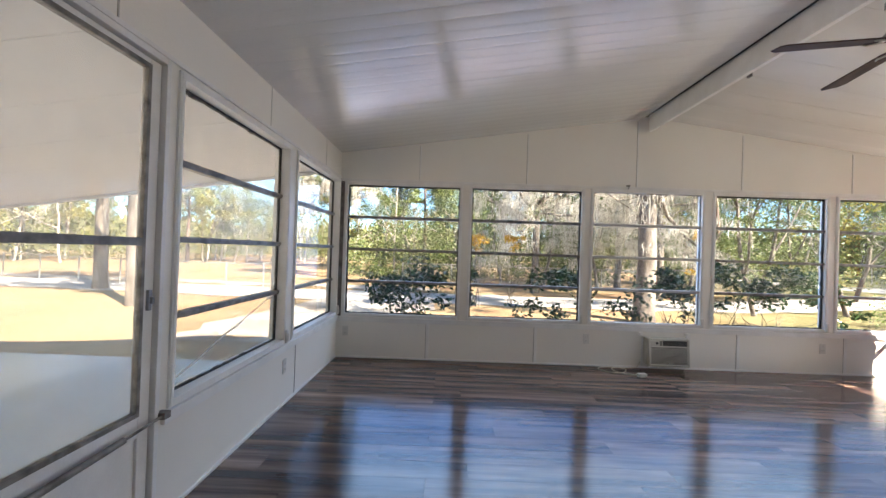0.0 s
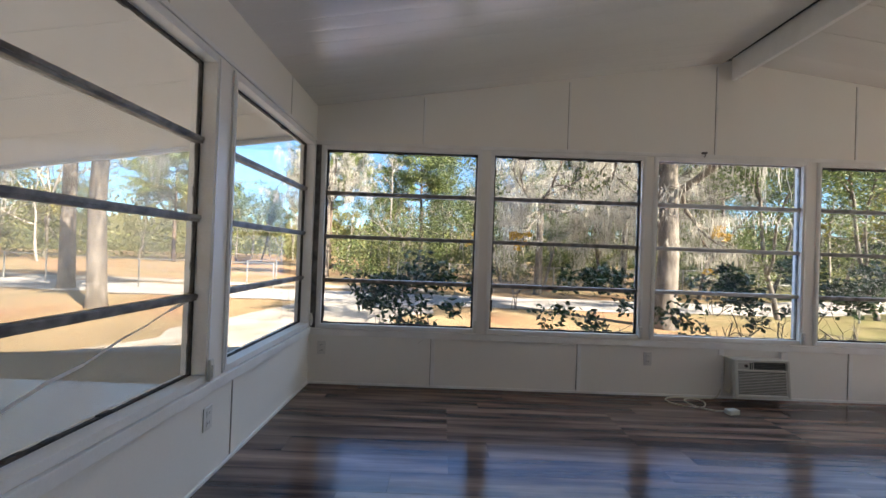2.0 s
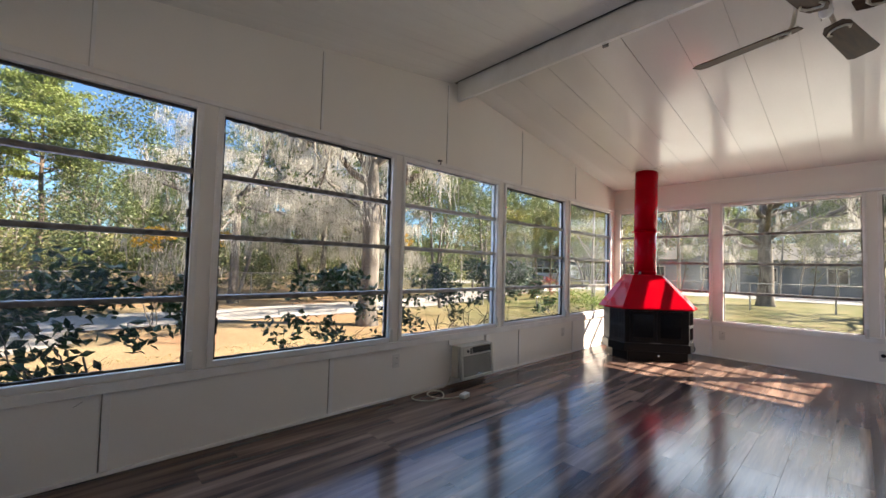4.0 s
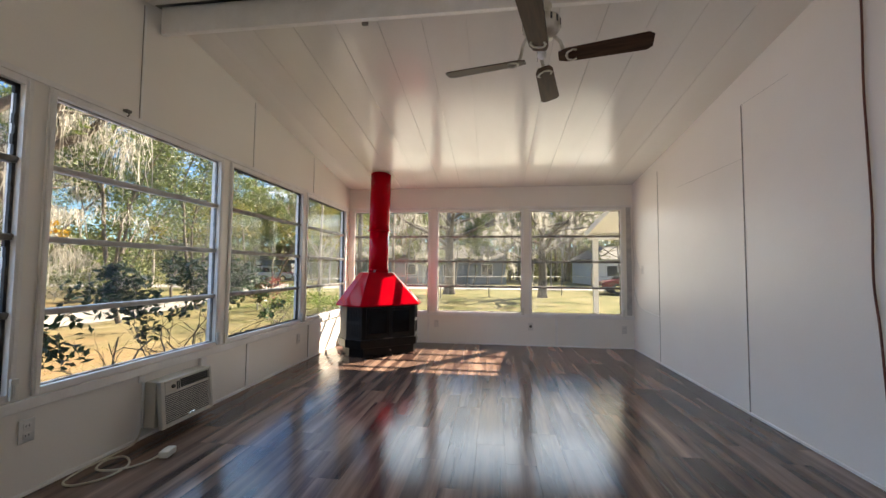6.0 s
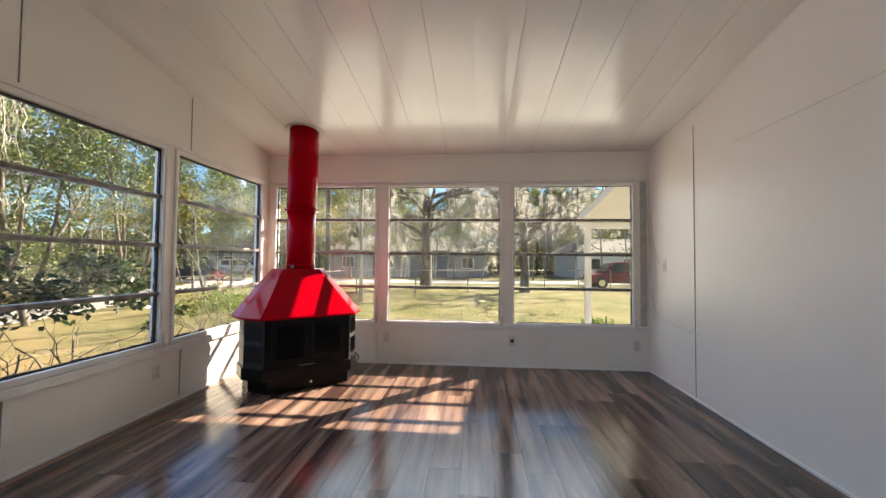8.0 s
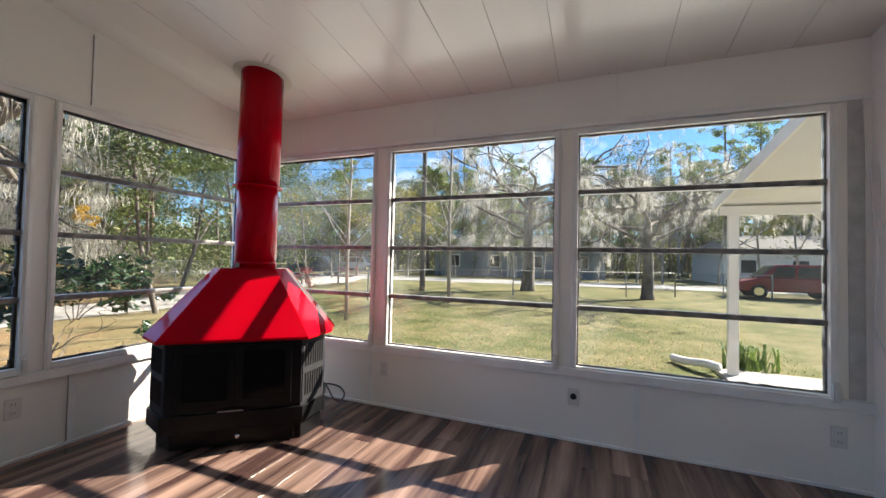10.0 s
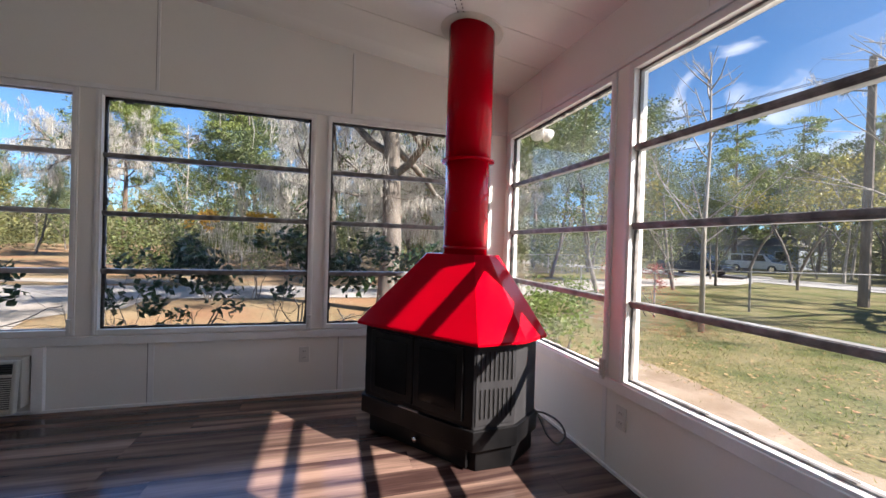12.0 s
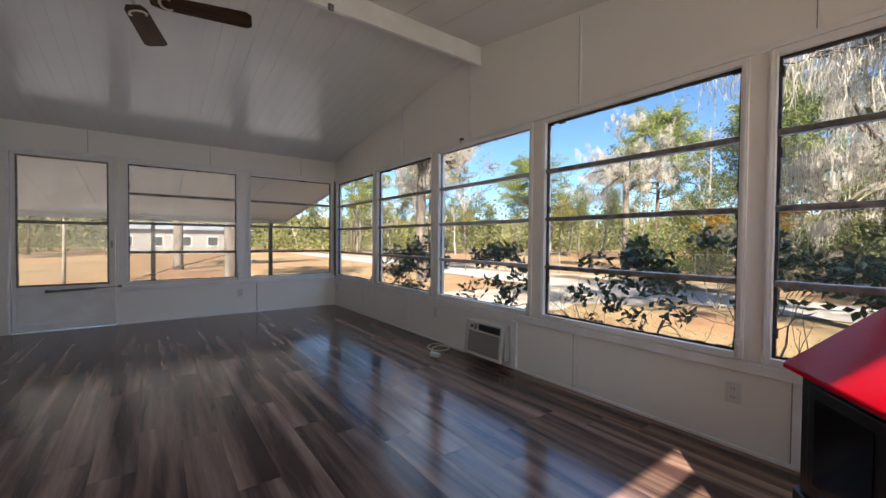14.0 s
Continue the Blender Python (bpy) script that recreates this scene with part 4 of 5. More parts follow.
blade_me = Build().prism([(x, y, -0.003) for x, y in blade_lo], [(x, y, 0.003) for x, y in blade_lo]).mesh("blade", FANWOOD)
iron_b = Build().tube([(0.075, 0, 0.15), (0.11, 0, 0.105), (0.13, 0, 0.03), (0.155, 0, -0.004)], 0.011, 8)
for s in (-1, 1):
    iron_b.tube([(0.145, 0, -0.005), (0.155, s * 0.03, -0.007), (0.185, s * 0.046, -0.007), (0.205, s * 0.036, -0.006)], 0.006, 6)
iron_me = iron_b.mesh("blade_iron", FANBODY)
for k in range(4):
    m = Matrix.Rotation(radians(77 - 90 * k), 4, "Z") @ Matrix.Translation((0, 0, fz + 0.02)) @ Matrix.Rotation(radians(-12), 4, "X")
    bl = part("blade", blade_me, FANWOOD, fan, "dark walnut fan blade", at=m)
    part("blade_iron", iron_me, FANBODY, bl, "ornate white blade bracket")

# ---- outdoors: ground, roads ----
def smooth_step(v):
    v = min(max(v, 0.0), 1.0)
    return v * v * (3 - 2 * v)


def ground_z(x, y):
    """The yard lies lower to the north and west of the house than on the east lawn."""
    return GZ - 0.31 * max(smooth_step((y - 5.6) / 5.0), smooth_step((-2.0 - x) / 6.0)) * (1 - smooth_step((x - 11.0) / 8.0))


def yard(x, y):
    """A spot of the north and west yard, scaled outward to fit the camera's view."""
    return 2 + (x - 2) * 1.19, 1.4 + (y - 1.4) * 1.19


b = Build()
n = 220
span = [(-1 if i < n // 2 else 1) * 420 * abs((2 * i / n) - 1) ** 2.2 for i in range(n + 1)]
for y in span:
    for x in span:
        far = max(0.0, math.hypot(x, y) - 14) / 60
        b.v.append((x, y, ground_z(x, y) + (min(far, 1) * 0.12 * noise.noise(Vector((x * 0.05, y * 0.05, 0))) if math.hypot(x, y) > 45 else 0.0)))
b.f = [(j * (n + 1) + i, j * (n + 1) + i + 1, (j + 1) * (n + 1) + i + 1, (j + 1) * (n + 1) + i) for j in range(n) for i in range(n)]
tagged(part("ground", b, GROUND), "dry winter lawn with straw, sand and pine litter", "ground", kind="structure")


def strip(name, line, width, mat, label, z, seed=0, wob=0.3):
    """A road laid on the ground along a line, with uneven edges."""
    r = random.Random(seed)
    p = [Vector((x, y, 0)) for x, y in line]
    pts = []
    for a, c in zip(p[:-1], p[1:]):
        k = max(2, int((c - a).length / 0.9))
        pts += [a.lerp(c, i / k) for i in range(k)]
    pts.append(p[-1])
    b = Build()
    for i, q in enumerate(pts):
        d = (pts[min(i + 1, len(pts) - 1)] - pts[max(i - 1, 0)]).normalized()
        s = Vector((-d.y, d.x, 0))
        w0, w1 = width / 2 + r.uniform(-wob, wob), width / 2 + r.uniform(-wob, wob)
        for o, up in ((w0, 0.0), (w0 * 0.5, 0.01), (-w1 * 0.5, 0.01), (-w1, 0.0)):
            e = q + s * o
            b.v.append((e.x, e.y, ground_z(e.x, e.y) + z + up))
    b.f = [(4 * i + j, 4 * i + j + 1, 4 * i + j + 5, 4 * i + j + 4) for i in range(len(pts) - 1) for j in range(3)]
    return tagged(part(name, b, mat), label, "road", kind="structure")


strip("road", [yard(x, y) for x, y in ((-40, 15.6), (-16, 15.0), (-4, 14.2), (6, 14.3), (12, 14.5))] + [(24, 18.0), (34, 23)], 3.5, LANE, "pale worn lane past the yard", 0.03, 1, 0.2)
strip("driveway", [(-3.8, 7.2), (-3.6, 9.4), (-3.2, 13.0), (-2.2, 16.2)], 4.2, SAND, "pale sandy driveway beside the patio", 0.02, 2, 0.5)
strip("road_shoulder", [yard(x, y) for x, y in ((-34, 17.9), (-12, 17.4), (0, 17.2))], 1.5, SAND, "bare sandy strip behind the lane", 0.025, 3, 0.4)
strip("soil_bed", [(7.9, 6.4), (7.6, 4.6), (7.5, 2.6), (7.45, 0.6)], 1.9, SOIL, "bare sandy soil bed along the east wall", 0.012, 5, 0.25)
strip("road_east", [(20, 60), (29.5, 24), (31.5, 11), (33.5, -6), (36, -40)], 5.4, ASPHALT, "pale asphalt street beyond the lawn", 0.03, 4, 0.1)
tagged(part("patio", Build().box(-6.75, -4, GZ - 0.5, XW - T, 5.30, -0.27), SLAB, bevel=0.02), "smooth grey concrete patio slab under a roof", "patio", kind="structure")
b = Build()
b.box(XW - T, -3.1, GZ - 0.5, XE + T, YN + T, -0.055)
tagged(part("foundation", b, SLAB), "concrete base under the sunroom", "foundation", kind="structure")

# patio roof on its posts
proof = thing("patio_roof", pose(XW - T, 5.2, 2.37), "low sloping patio roof on slim dark posts", "patio roof", kind="structure")
b = Build()
for k in range(14):
    y0 = -9.2 + k * 0.66
    lo = [(-5.17, y0 + 0.003, -0.725), (0, y0 + 0.003, 0), (0, y0 + 0.657, 0), (-5.17, y0 + 0.657, -0.725)]
    b.prism(lo[::-1], [(x, y, z + 0.05) for x, y, z in lo][::-1])
part("roof_panels", b, SOFFIT, proof)
b = Build()
lo = [(-5.17, 0.045, -0.76), (0, 0.045, -0.035), (0, 0.09, -0.035), (-5.17, 0.09, -0.76)]
b.prism(lo[::-1], [(x, y, z + 0.13) for x, y, z in lo][::-1])
part("verge_board", b, SOFFIT, proof)
part("eave_gutter", Build().box(-5.25, -9.2, -0.80, -5.171, 0.09, -0.66), SOFFIT, proof)
part("eave_beam", Build().box(-5.06, -9.1, -0.815, -4.98, 0.0, -0.722), EXTWALL, proof)
for y in (-0.37, -3.0, -5.7):
    part("post", Build().box(-5.06, y - 0.045, -2.64, -4.97, y + 0.045, -0.80), POSTDARK, proof, "slim dark post")

# east porch
porch = thing("entry_porch", pose(6.6, 0.25, GZ), "beige shed-roofed entry porch with a white post", "porch", kind="structure")
lo = [(-0.3, -4.2, 3.02), (3.5, -4.2, 2.43), (3.5, -0.21, 2.43), (-0.3, -0.21, 3.02)]
part("roof", Build().prism(lo[::-1], [(x, y, z + 0.06) for x, y, z in lo][::-1]), SOFFIT, porch)
rim = [(-0.3, -0.21, 2.97), (3.5, -0.21, 2.38), (3.5, -0.18, 2.38), (-0.3, -0.18, 2.97)]
part("fascia", Build().prism(rim[::-1], [(x, y, z + 0.14) for x, y, z in rim][::-1]), TRIM, porch)
part("beam", Build().box(3.28, -4.2, 2.31, 3.40, -0.22, 2.428), SOFFIT, porch)
for y in (-0.21 - 0.18, -3.9):
    part("post", Build().box(3.29, y - 0.06, 0.0, 3.39, y + 0.06, 2.31), TRIM, porch, "white painted post")
part("brace", Build().prism([(3.33, -1.35, 2.36), (3.39, -1.35, 2.36), (3.39, -1.25, 2.36), (3.33, -1.25, 2.36)], [(3.33, -1.75, 1.90), (3.39, -1.75, 1.90), (3.39, -1.65, 1.90), (3.33, -1.65, 1.90)]), TRIM, porch)
part("floor_slab", Build().box(-0.48, -4.2, -0.1, 3.62, -0.24, 0.05), LANE, porch, "pale concrete floor slab", bevel=0.01)
ds = part("downspout", curve_tube("downspout", [(9.93, 0.02, GZ + 0.12), (10.08, 0.16, GZ + 0.13), (10.30, 0.36, GZ + 0.09), (10.58, 0.50, GZ + 0.07)], 0.06, TRIM), TRIM)
tagged(ds, "white downspout extension lying on the lawn", "downspout")
# thin high cloud low in the east
cm = bpy.data.materials.new("thin_cloud")
cm.use_nodes = True
nt = cm.node_tree
nt.nodes.remove(nt.nodes["Principled BSDF"])
em, tr_, mx_, tx_, nz_, mr_, mp_, sp_, hi_ = (nt.nodes.new("ShaderNode" + k) for k in ("Emission", "BsdfTransparent", "MixShader", "TexCoord", "TexNoise", "MapRange", "Mapping", "SeparateXYZ", "Math"))
em.inputs["Color"].default_value, em.inputs["Strength"].default_value = (0.95, 0.97, 1.0, 1), 0.62
mp_.inputs["Scale"].default_value = (1.0, 2.2, 1.0)
nt.links.new(tx_.outputs["Generated"], mp_.inputs["Vector"])
nt.links.new(mp_.outputs["Vector"], nz_.inputs["Vector"])
nz_.inputs["Scale"].default_value, nz_.inputs["Detail"].default_value, nz_.inputs["Distortion"].default_value = 3.2, 9, 0.7
mr_.inputs["From Min"].default_value, mr_.inputs["From Max"].default_value, mr_.inputs["To Max"].default_value = 0.53, 0.78, 0.85
nt.links.new(nz_.outputs["Fac"], mr_.inputs["Value"])
nt.links.new(mr_.outputs["Result"], mx_.inputs[0])
nt.links.new(tr_.outputs[0], mx_.inputs[1])
nt.links.new(em.outputs[0], mx_.inputs[2])
nt.links.new(mx_.outputs[0], nt.nodes["Material Output"].inputs["Surface"])
b = Build()
nc = 24
for i in range(nc + 1):
    a = radians(-25 + 80 * i / nc)
    for j in range(5):
        e = radians(7 + 4.2 * j)
        b.v.append((1500 * math.cos(a), 1500 * math.sin(a), 1500 * math.tan(e)))
b.f = [(5 * i + j, 5 * (i + 1) + j, 5 * (i + 1) + j + 1, 5 * i + j + 1) for i in range(nc) for j in range(4)]
cl = part("backdrop_cloud", b, cm)
cl.visible_shadow = False
tagged(cl, "thin white cloud low in the eastern sky", "cloud", kind="structure")
# flood light under the corner eave
fl = thing("flood_light", pose(6.45, 4.95, 2.33), "white twin flood light under the eave", "flood light")
part("base", Build().lathe([(0.05, -0.03), (0.05, 0.0)], sides=16), PLASTIC, fl)
for a, r in ((-35, 40), (35, -40)):
    m = pose(0, 0, -0.04, 130, 0, a)
    part("lamp", Build().lathe([(0.02, 0.0), (0.028, 0.05), (0.055, 0.10), (0.062, 0.14), (0.060, 0.145)], sides=20), PLASTIC, fl, smooth=True, at=m)


# ---- fences ----
def fence(line, h, label, mesh=True, step=2.4):
    p0 = Vector((*line[0], ground_z(*line[0])))
    root = thing("chain_link_fence", Matrix.Translation(p0), label, "fence", "yard fences")
    for a, c in zip(line[:-1], line[1:]):
        a, c = Vector((*a, ground_z(*a))) - p0, Vector((*c, ground_z(*c))) - p0
        L = (c - a).length
        k = max(1, round(L / step))
        d = (c - a) / L
        for i in range(k + 1):
            q = a + d * (L * i / k)
            part("post", Build().tube([q, q + Vector((0, 0, h + 0.03))], 0.03, 8), GALV, root)
        part("rail", Build().tube([a + Vector((0, 0, h)), c + Vector((0, 0, h))], 0.018, 6), GALV, root)
        if mesh:
            b = Build()
            s, w = 0.16, 0.006
            for i in range(int(-h / s), int(L / s)):
                for up in (1, -1):
                    u0, u1, z0, z1 = i * s, i * s + h, 0.03, h - 0.02
                    f0, f1 = max(0.0, -u0 / h), min(1.0, (L - u0) / h)
                    if f1 - f0 < 0.05:
                        continue
                    za, zb = (z0 + f0 * (z1 - z0), z0 + f1 * (z1 - z0)) if up > 0 else (z1 - f0 * (z1 - z0), z1 - f1 * (z1 - z0))
                    pa, pb = a + d * (u0 + f0 * h), a + d * (u0 + f1 * h)
                    za, zb = za + pa.z, zb + pb.z
                    b.add([(pa.x, pa.y, za - w), (pb.x, pb.y, zb - w), (pb.x, pb.y, zb + w), (pa.x, pa.y, za + w)], [(0, 1, 2, 3)])
            part("wire_mesh", b, GALV, root, "diamond wire mesh")
    return root


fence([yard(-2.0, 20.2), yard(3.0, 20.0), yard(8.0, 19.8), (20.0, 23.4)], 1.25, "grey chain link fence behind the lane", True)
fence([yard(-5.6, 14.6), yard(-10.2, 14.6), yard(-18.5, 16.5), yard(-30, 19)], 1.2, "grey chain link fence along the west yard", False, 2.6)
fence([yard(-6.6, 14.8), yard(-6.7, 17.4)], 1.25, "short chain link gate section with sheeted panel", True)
fence([(13.5, 14.0), (16.2, 9.9), (19.2, 7.7), (22.0, 2.6), (24.6, -1.8), (26, -6)], 1.15, "thin wire fence along the east lawn", False, 2.6)

# ---- foliage ----


def cards(b, centres, size, rng, long=1.0, droop=0.0):
    """Small bent leaf blades at the centres."""
    for c in centres:
        a = Vector((rng.gauss(0, 1), rng.gauss(0, 1), rng.gauss(0, 0.7) - droop)).normalized()
        s = a.cross(Vector((rng.gauss(0, 1), rng.gauss(0, 1), rng.gauss(0, 1)))).normalized()
        nrm = a.cross(s)
        L, w = size * rng.uniform(0.6, 1.25) * long, size * rng.uniform(0.35, 0.6)
        c = Vector(c)
        k = len(b.v)
        b.v += [tuple(c - a * L * 0.5), tuple(c + s * w * 0.5 + nrm * w * 0.15), tuple(c + a * L * 0.5), tuple(c - s * w * 0.5 + nrm * w * 0.15)]
        b.f.append((k, k + 1, k + 2, k + 3))


def clump(rng, c, r, n, flat=1.0):
    out = []
    for _ in range(n):
        d = Vector((rng.gauss(0, 1), rng.gauss(0, 1), rng.gauss(0, 1))).normalized() * r * rng.random() ** 0.45
        out.append((c[0] + d.x, c[1] + d.y, c[2] + d.z * flat))
    return out


def limb(b, rng, p, d, length, r, depth, tips, wander=0.25, lift=0.0, sides=6, split=(2, 3)):
    """A wandering limb that forks into smaller ones; gathers its tips."""
    pts, rad, q, dirn = [Vector(p)], [r], Vector(p), Vector(d).normalized()
    steps = 6
    for i in range(steps):
        dirn = (dirn + Vector((rng.gauss(0, wander), rng.gauss(0, wander), rng.gauss(0, wander) + lift)) * 0.6).normalized()
        q = q + dirn * (length / steps)
        pts.append(q.copy())
        rad.append(r * (1 - 0.55 * (i + 1) / steps))
        tips.append((q.copy(), depth))
    b.tube(pts, rad, max(3, sides), caps=False)
    if depth > 0:
        for _ in range(rng.randint(*split)):
            k = rng.randint(2, steps)
            nd = (dirn + Vector((rng.gauss(0, 0.75), rng.gauss(0, 0.75), rng.gauss(0, 0.5)))).normalized()
            limb(b, rng, pts[k], nd, length * rng.uniform(0.5, 0.8), rad[k] * 0.7, depth - 1, tips, wander, lift, sides - 1, split)


def strands(b, rng, top, n, length, spread):
    """Hanging moss: lacy wavering wisps that taper downward, with short side wisps."""
    for _ in range(n):
        x, y, z = top[0] + rng.gauss(0, spread), top[1] + rng.gauss(0, spread), top[2] + rng.uniform(-0.12, 0.06)
        L, w, a = length * rng.uniform(0.15, 1.0) ** 1.4, rng.uniform(0.003, 0.009), rng.uniform(0, math.pi)
        dx, dy, k = math.cos(a), math.sin(a), len(b.v)
        for i, f in enumerate((0.6, 1.0, 0.75, 0.1)):
            b.v += [(x - dx * w * f, y - dy * w * f, z), (x + dx * w * f, y + dy * w * f, z)]
            if i in (1, 2):
                e, q, g = len(b.v), rng.choice((-1, 1)) * rng.uniform(0.02, 0.06), rng.uniform(0.06, 0.2)
                b.v += [(x, y, z + 0.02), (x, y, z - 0.02), (x + dy * q, y - dx * q, z - g)]
                b.f.append((e, e + 1, e + 2))
            x, y, z = x + rng.gauss(0, 0.03), y + rng.gauss(0, 0.03), z - L / 3
        rows = (k, k + 2, k + 7, k + 12)
        b.f += [(p, p + 1, q + 1, q) for p, q in zip(rows[:-1], rows[1:])]


def make_tree(name, trunk, crown, bark, leaf, label, moss=None, crown_name="crown"):
    root = thing(name, Matrix.Identity(4), label, "tree")
    part("trunk", trunk.mesh("trunk", bark, True), bark, root)
    if crown.v:
        part(crown_name, crown.mesh(crown_name, leaf), leaf, root)
    if moss and moss.v:
        part("moss", moss.mesh("moss", MOSS), MOSS, root, "hanging grey Spanish moss")
    return root


def pine(seed, h=17.0, r=0.2, label="tall pine with a high ragged green crown"):
    rng = random.Random(seed)
    t, c = Build(), Build()
    lean = (rng.uniform(-0.4, 0.4), rng.uniform(-0.4, 0.4))
    t.tube([(lean[0] * k / 6, lean[1] * k / 6, h * k / 6 - (0.3 if k == 0 else 0)) for k in range(7)], [r * (1 - 0.13 * k) for k in range(7)], 8)
    for k in range(26):
        f = 0.42 + 0.58 * (k / 26)
        a, L = rng.uniform(0, math.tau), (1.25 - f) * rng.uniform(2.2, 4.6) + 0.5
        base = Vector((lean[0] * f, lean[1] * f, h * f))
        tip = base + Vector((math.cos(a) * L, math.sin(a) * L, rng.uniform(-0.1, 0.9)))
        t.tube([base, base.lerp(tip, 0.5) + Vector((0, 0, 0.15)), tip], [0.05, 0.035, 0.012], 4, False)
        for g in (0.55, 0.8, 1.0):
            q = base.lerp(tip, g) + Vector((rng.gauss(0, 0.25), rng.gauss(0, 0.25), 0.15))
            cards(c, clump(rng, q, rng.uniform(0.5, 0.85), 44, 0.55), 0.26, rng, 1.3)
    return make_tree("pine_tree", t, c, PINEBARK, PINELEAF, label, crown_name="crown")


def broad_pine(seed, h=12.0, r=0.20, crown=0.45, reach=4.2, label="broad old pine with a spreading yellow-green crown"):
    """A pine with long level limbs and flat tufts of needles towards their ends."""
    rng = random.Random(seed)
    t, c = Build(), Build()
    lean = (rng.uniform(-0.5, 0.5), rng.uniform(-0.5, 0.5))
    t.tube([(lean[0] * (k / 6) ** 2 + rng.gauss(0, 0.04), lean[1] * (k / 6) ** 2, h * k / 6 - (0.3 if k == 0 else 0)) for k in range(7)], [r * (1 - 0.14 * k) for k in range(7)], 9)
    for k in range(34):
        f = crown + (0.98 - crown) * (k / 33) ** 0.8
        g = (f - crown) / (1 - crown)
        a, L = k * 2.4 + rng.uniform(-0.5, 0.5), reach * (0.55 + 0.55 * math.sin(math.pi * min(g * 1.15, 1.0))) * (1 - 0.30 * g) * rng.uniform(0.6, 1.15)
        base = Vector((lean[0] * f * f, lean[1] * f * f, h * f))
        d = Vector((math.cos(a), math.sin(a), rng.uniform(0.05, 0.35)))
        tips = []
        limb(t, rng, base, d, L, 0.055 * (1.2 - 0.6 * g), 1, tips, 0.22, 0.04, 5, (3, 4))
        for p, dep in tips:
            if (p - base).length > L * 0.34 and rng.random() < 0.9:
                cards(c, clump(rng, p + Vector((0, 0, 0.12)), rng.uniform(0.40, 0.80), 40, 0.45), 0.15, rng, 1.5)
    return make_tree("pine_tree", t, c, PINEBARK, PINELEAF, label)


def woods(seed, h=9.0, leaf=None, bark=None, n=22, fill=70, label="slender woodland tree with loose mixed foliage", name="woodland_tree", size=0.27, moss=0):
    rng = random.Random(seed)
    t, c, m = Build(), Build(), Build()
    tips = []
    limb(t, rng, (0, 0, -0.2), (rng.gauss(0, 0.1), rng.gauss(0, 0.1), 1), h * 0.8, 0.13 * h / 9, 2, tips, 0.16, 0.16, 7, (3, 5))
    high = [p for p, d in tips if p.z > h * 0.25]
    for k in range(n):
        q = rng.choice(high)
        cards(c, clump(rng, q, rng.uniform(0.6, 1.25), fill, 0.8), size, rng)
        if moss:
            strands(m, rng, q, moss, 1.5, 0.4)
    return make_tree(name, t, c, bark or PALEBARK, leaf or WOODLEAF, label, m)


def mossy_oak(seed, h=7.5, r=0.3, leaves=30, moss=9, spread=5.5, label="spreading oak hung with grey Spanish moss", name="oak_tree", bend=0.0, low=0.38, mlen=1.1, hung=0.30, loose=0.06):
    rng = random.Random(seed)
    t, c, m = Build(), Build(), Build()
    t.tube([(0, 0, -0.3), (0.0, 0.02, 0.25), (0.06 + bend * 0.2, 0.05, h * low * 0.5), (bend * 0.6, 0.0, h * low), (bend, 0, h * 0.62)], [r * 1.5, r * 1.08, r * 0.92, r * 0.85, r * 0.5], 12)
    tips = []
    for k in range(9):
        a = k * math.tau / 9 + rng.uniform(-0.3, 0.3)
        z = h * rng.uniform(low * 0.85, 0.62)
        f = (z / h - low) / 0.24
        limb(t, rng, (bend * (0.6 + 0.4 * max(f, 0)), 0, z), (math.cos(a), math.sin(a), rng.uniform(0.2, 0.75)), spread * rng.uniform(0.5, 0.9), r * 0.40, 3, tips, 0.42, 0.03, 7, (2, 4))
    far = [p for p, d in tips if d <= 2]
    for k in range(leaves):
        cards(c, clump(rng, rng.choice(far), rng.uniform(0.35, 0.8), 46, 0.7), 0.15, rng)
    for q in rng.sample(far, min(len(far), int(len(far) * hung))):
        if q.z > 1.6:
            strands(m, rng, q, moss, mlen * rng.choice((0.25, 0.4, 0.55, 1.0)), loose)
    return make_tree(name, t, c, BARK, OAKLEAF, label, m)


def bare_tree(seed, h=8.0, r=0.08, label="thin leafless young tree"):
    rng = random.Random(seed)
    t, c = Build(), Build()
    t.tube([(0, 0, -0.2), (0.04, 0, h * 0.35), (-0.03, 0.05, h * 0.7), (0.0, 0.0, h)], [r, r * 0.75, r * 0.45, r * 0.12], 8)
    tips = []
    for k in range(16):
        z = h * rng.uniform(0.3, 0.92)
        a = rng.uniform(0, math.tau)
        limb(t, rng, (0, 0, z), (math.cos(a), math.sin(a), 0.9), (h - z) * 0.42 + 0.5, r * 0.28, 1, tips, 0.15, 0.08, 5, (2, 3))
    return make_tree("bare_tree", t, c, PALEBARK, WOODLEAF, label)


def put(tree, spots, rng):
    """First spot takes the tree itself, the rest copies."""
    for i, (x, y, s) in enumerate(spots):
        m = Matrix.Translation((x, y, ground_z(x, y))) @ Matrix.Rotation(rng.uniform(0, math.tau), 4, "Z")
        ob = tree if i == 0 else copy_thing(tree, m)
        ob.matrix_world = m
        ob.scale = (s, s, s)


rng = random.Random(21)
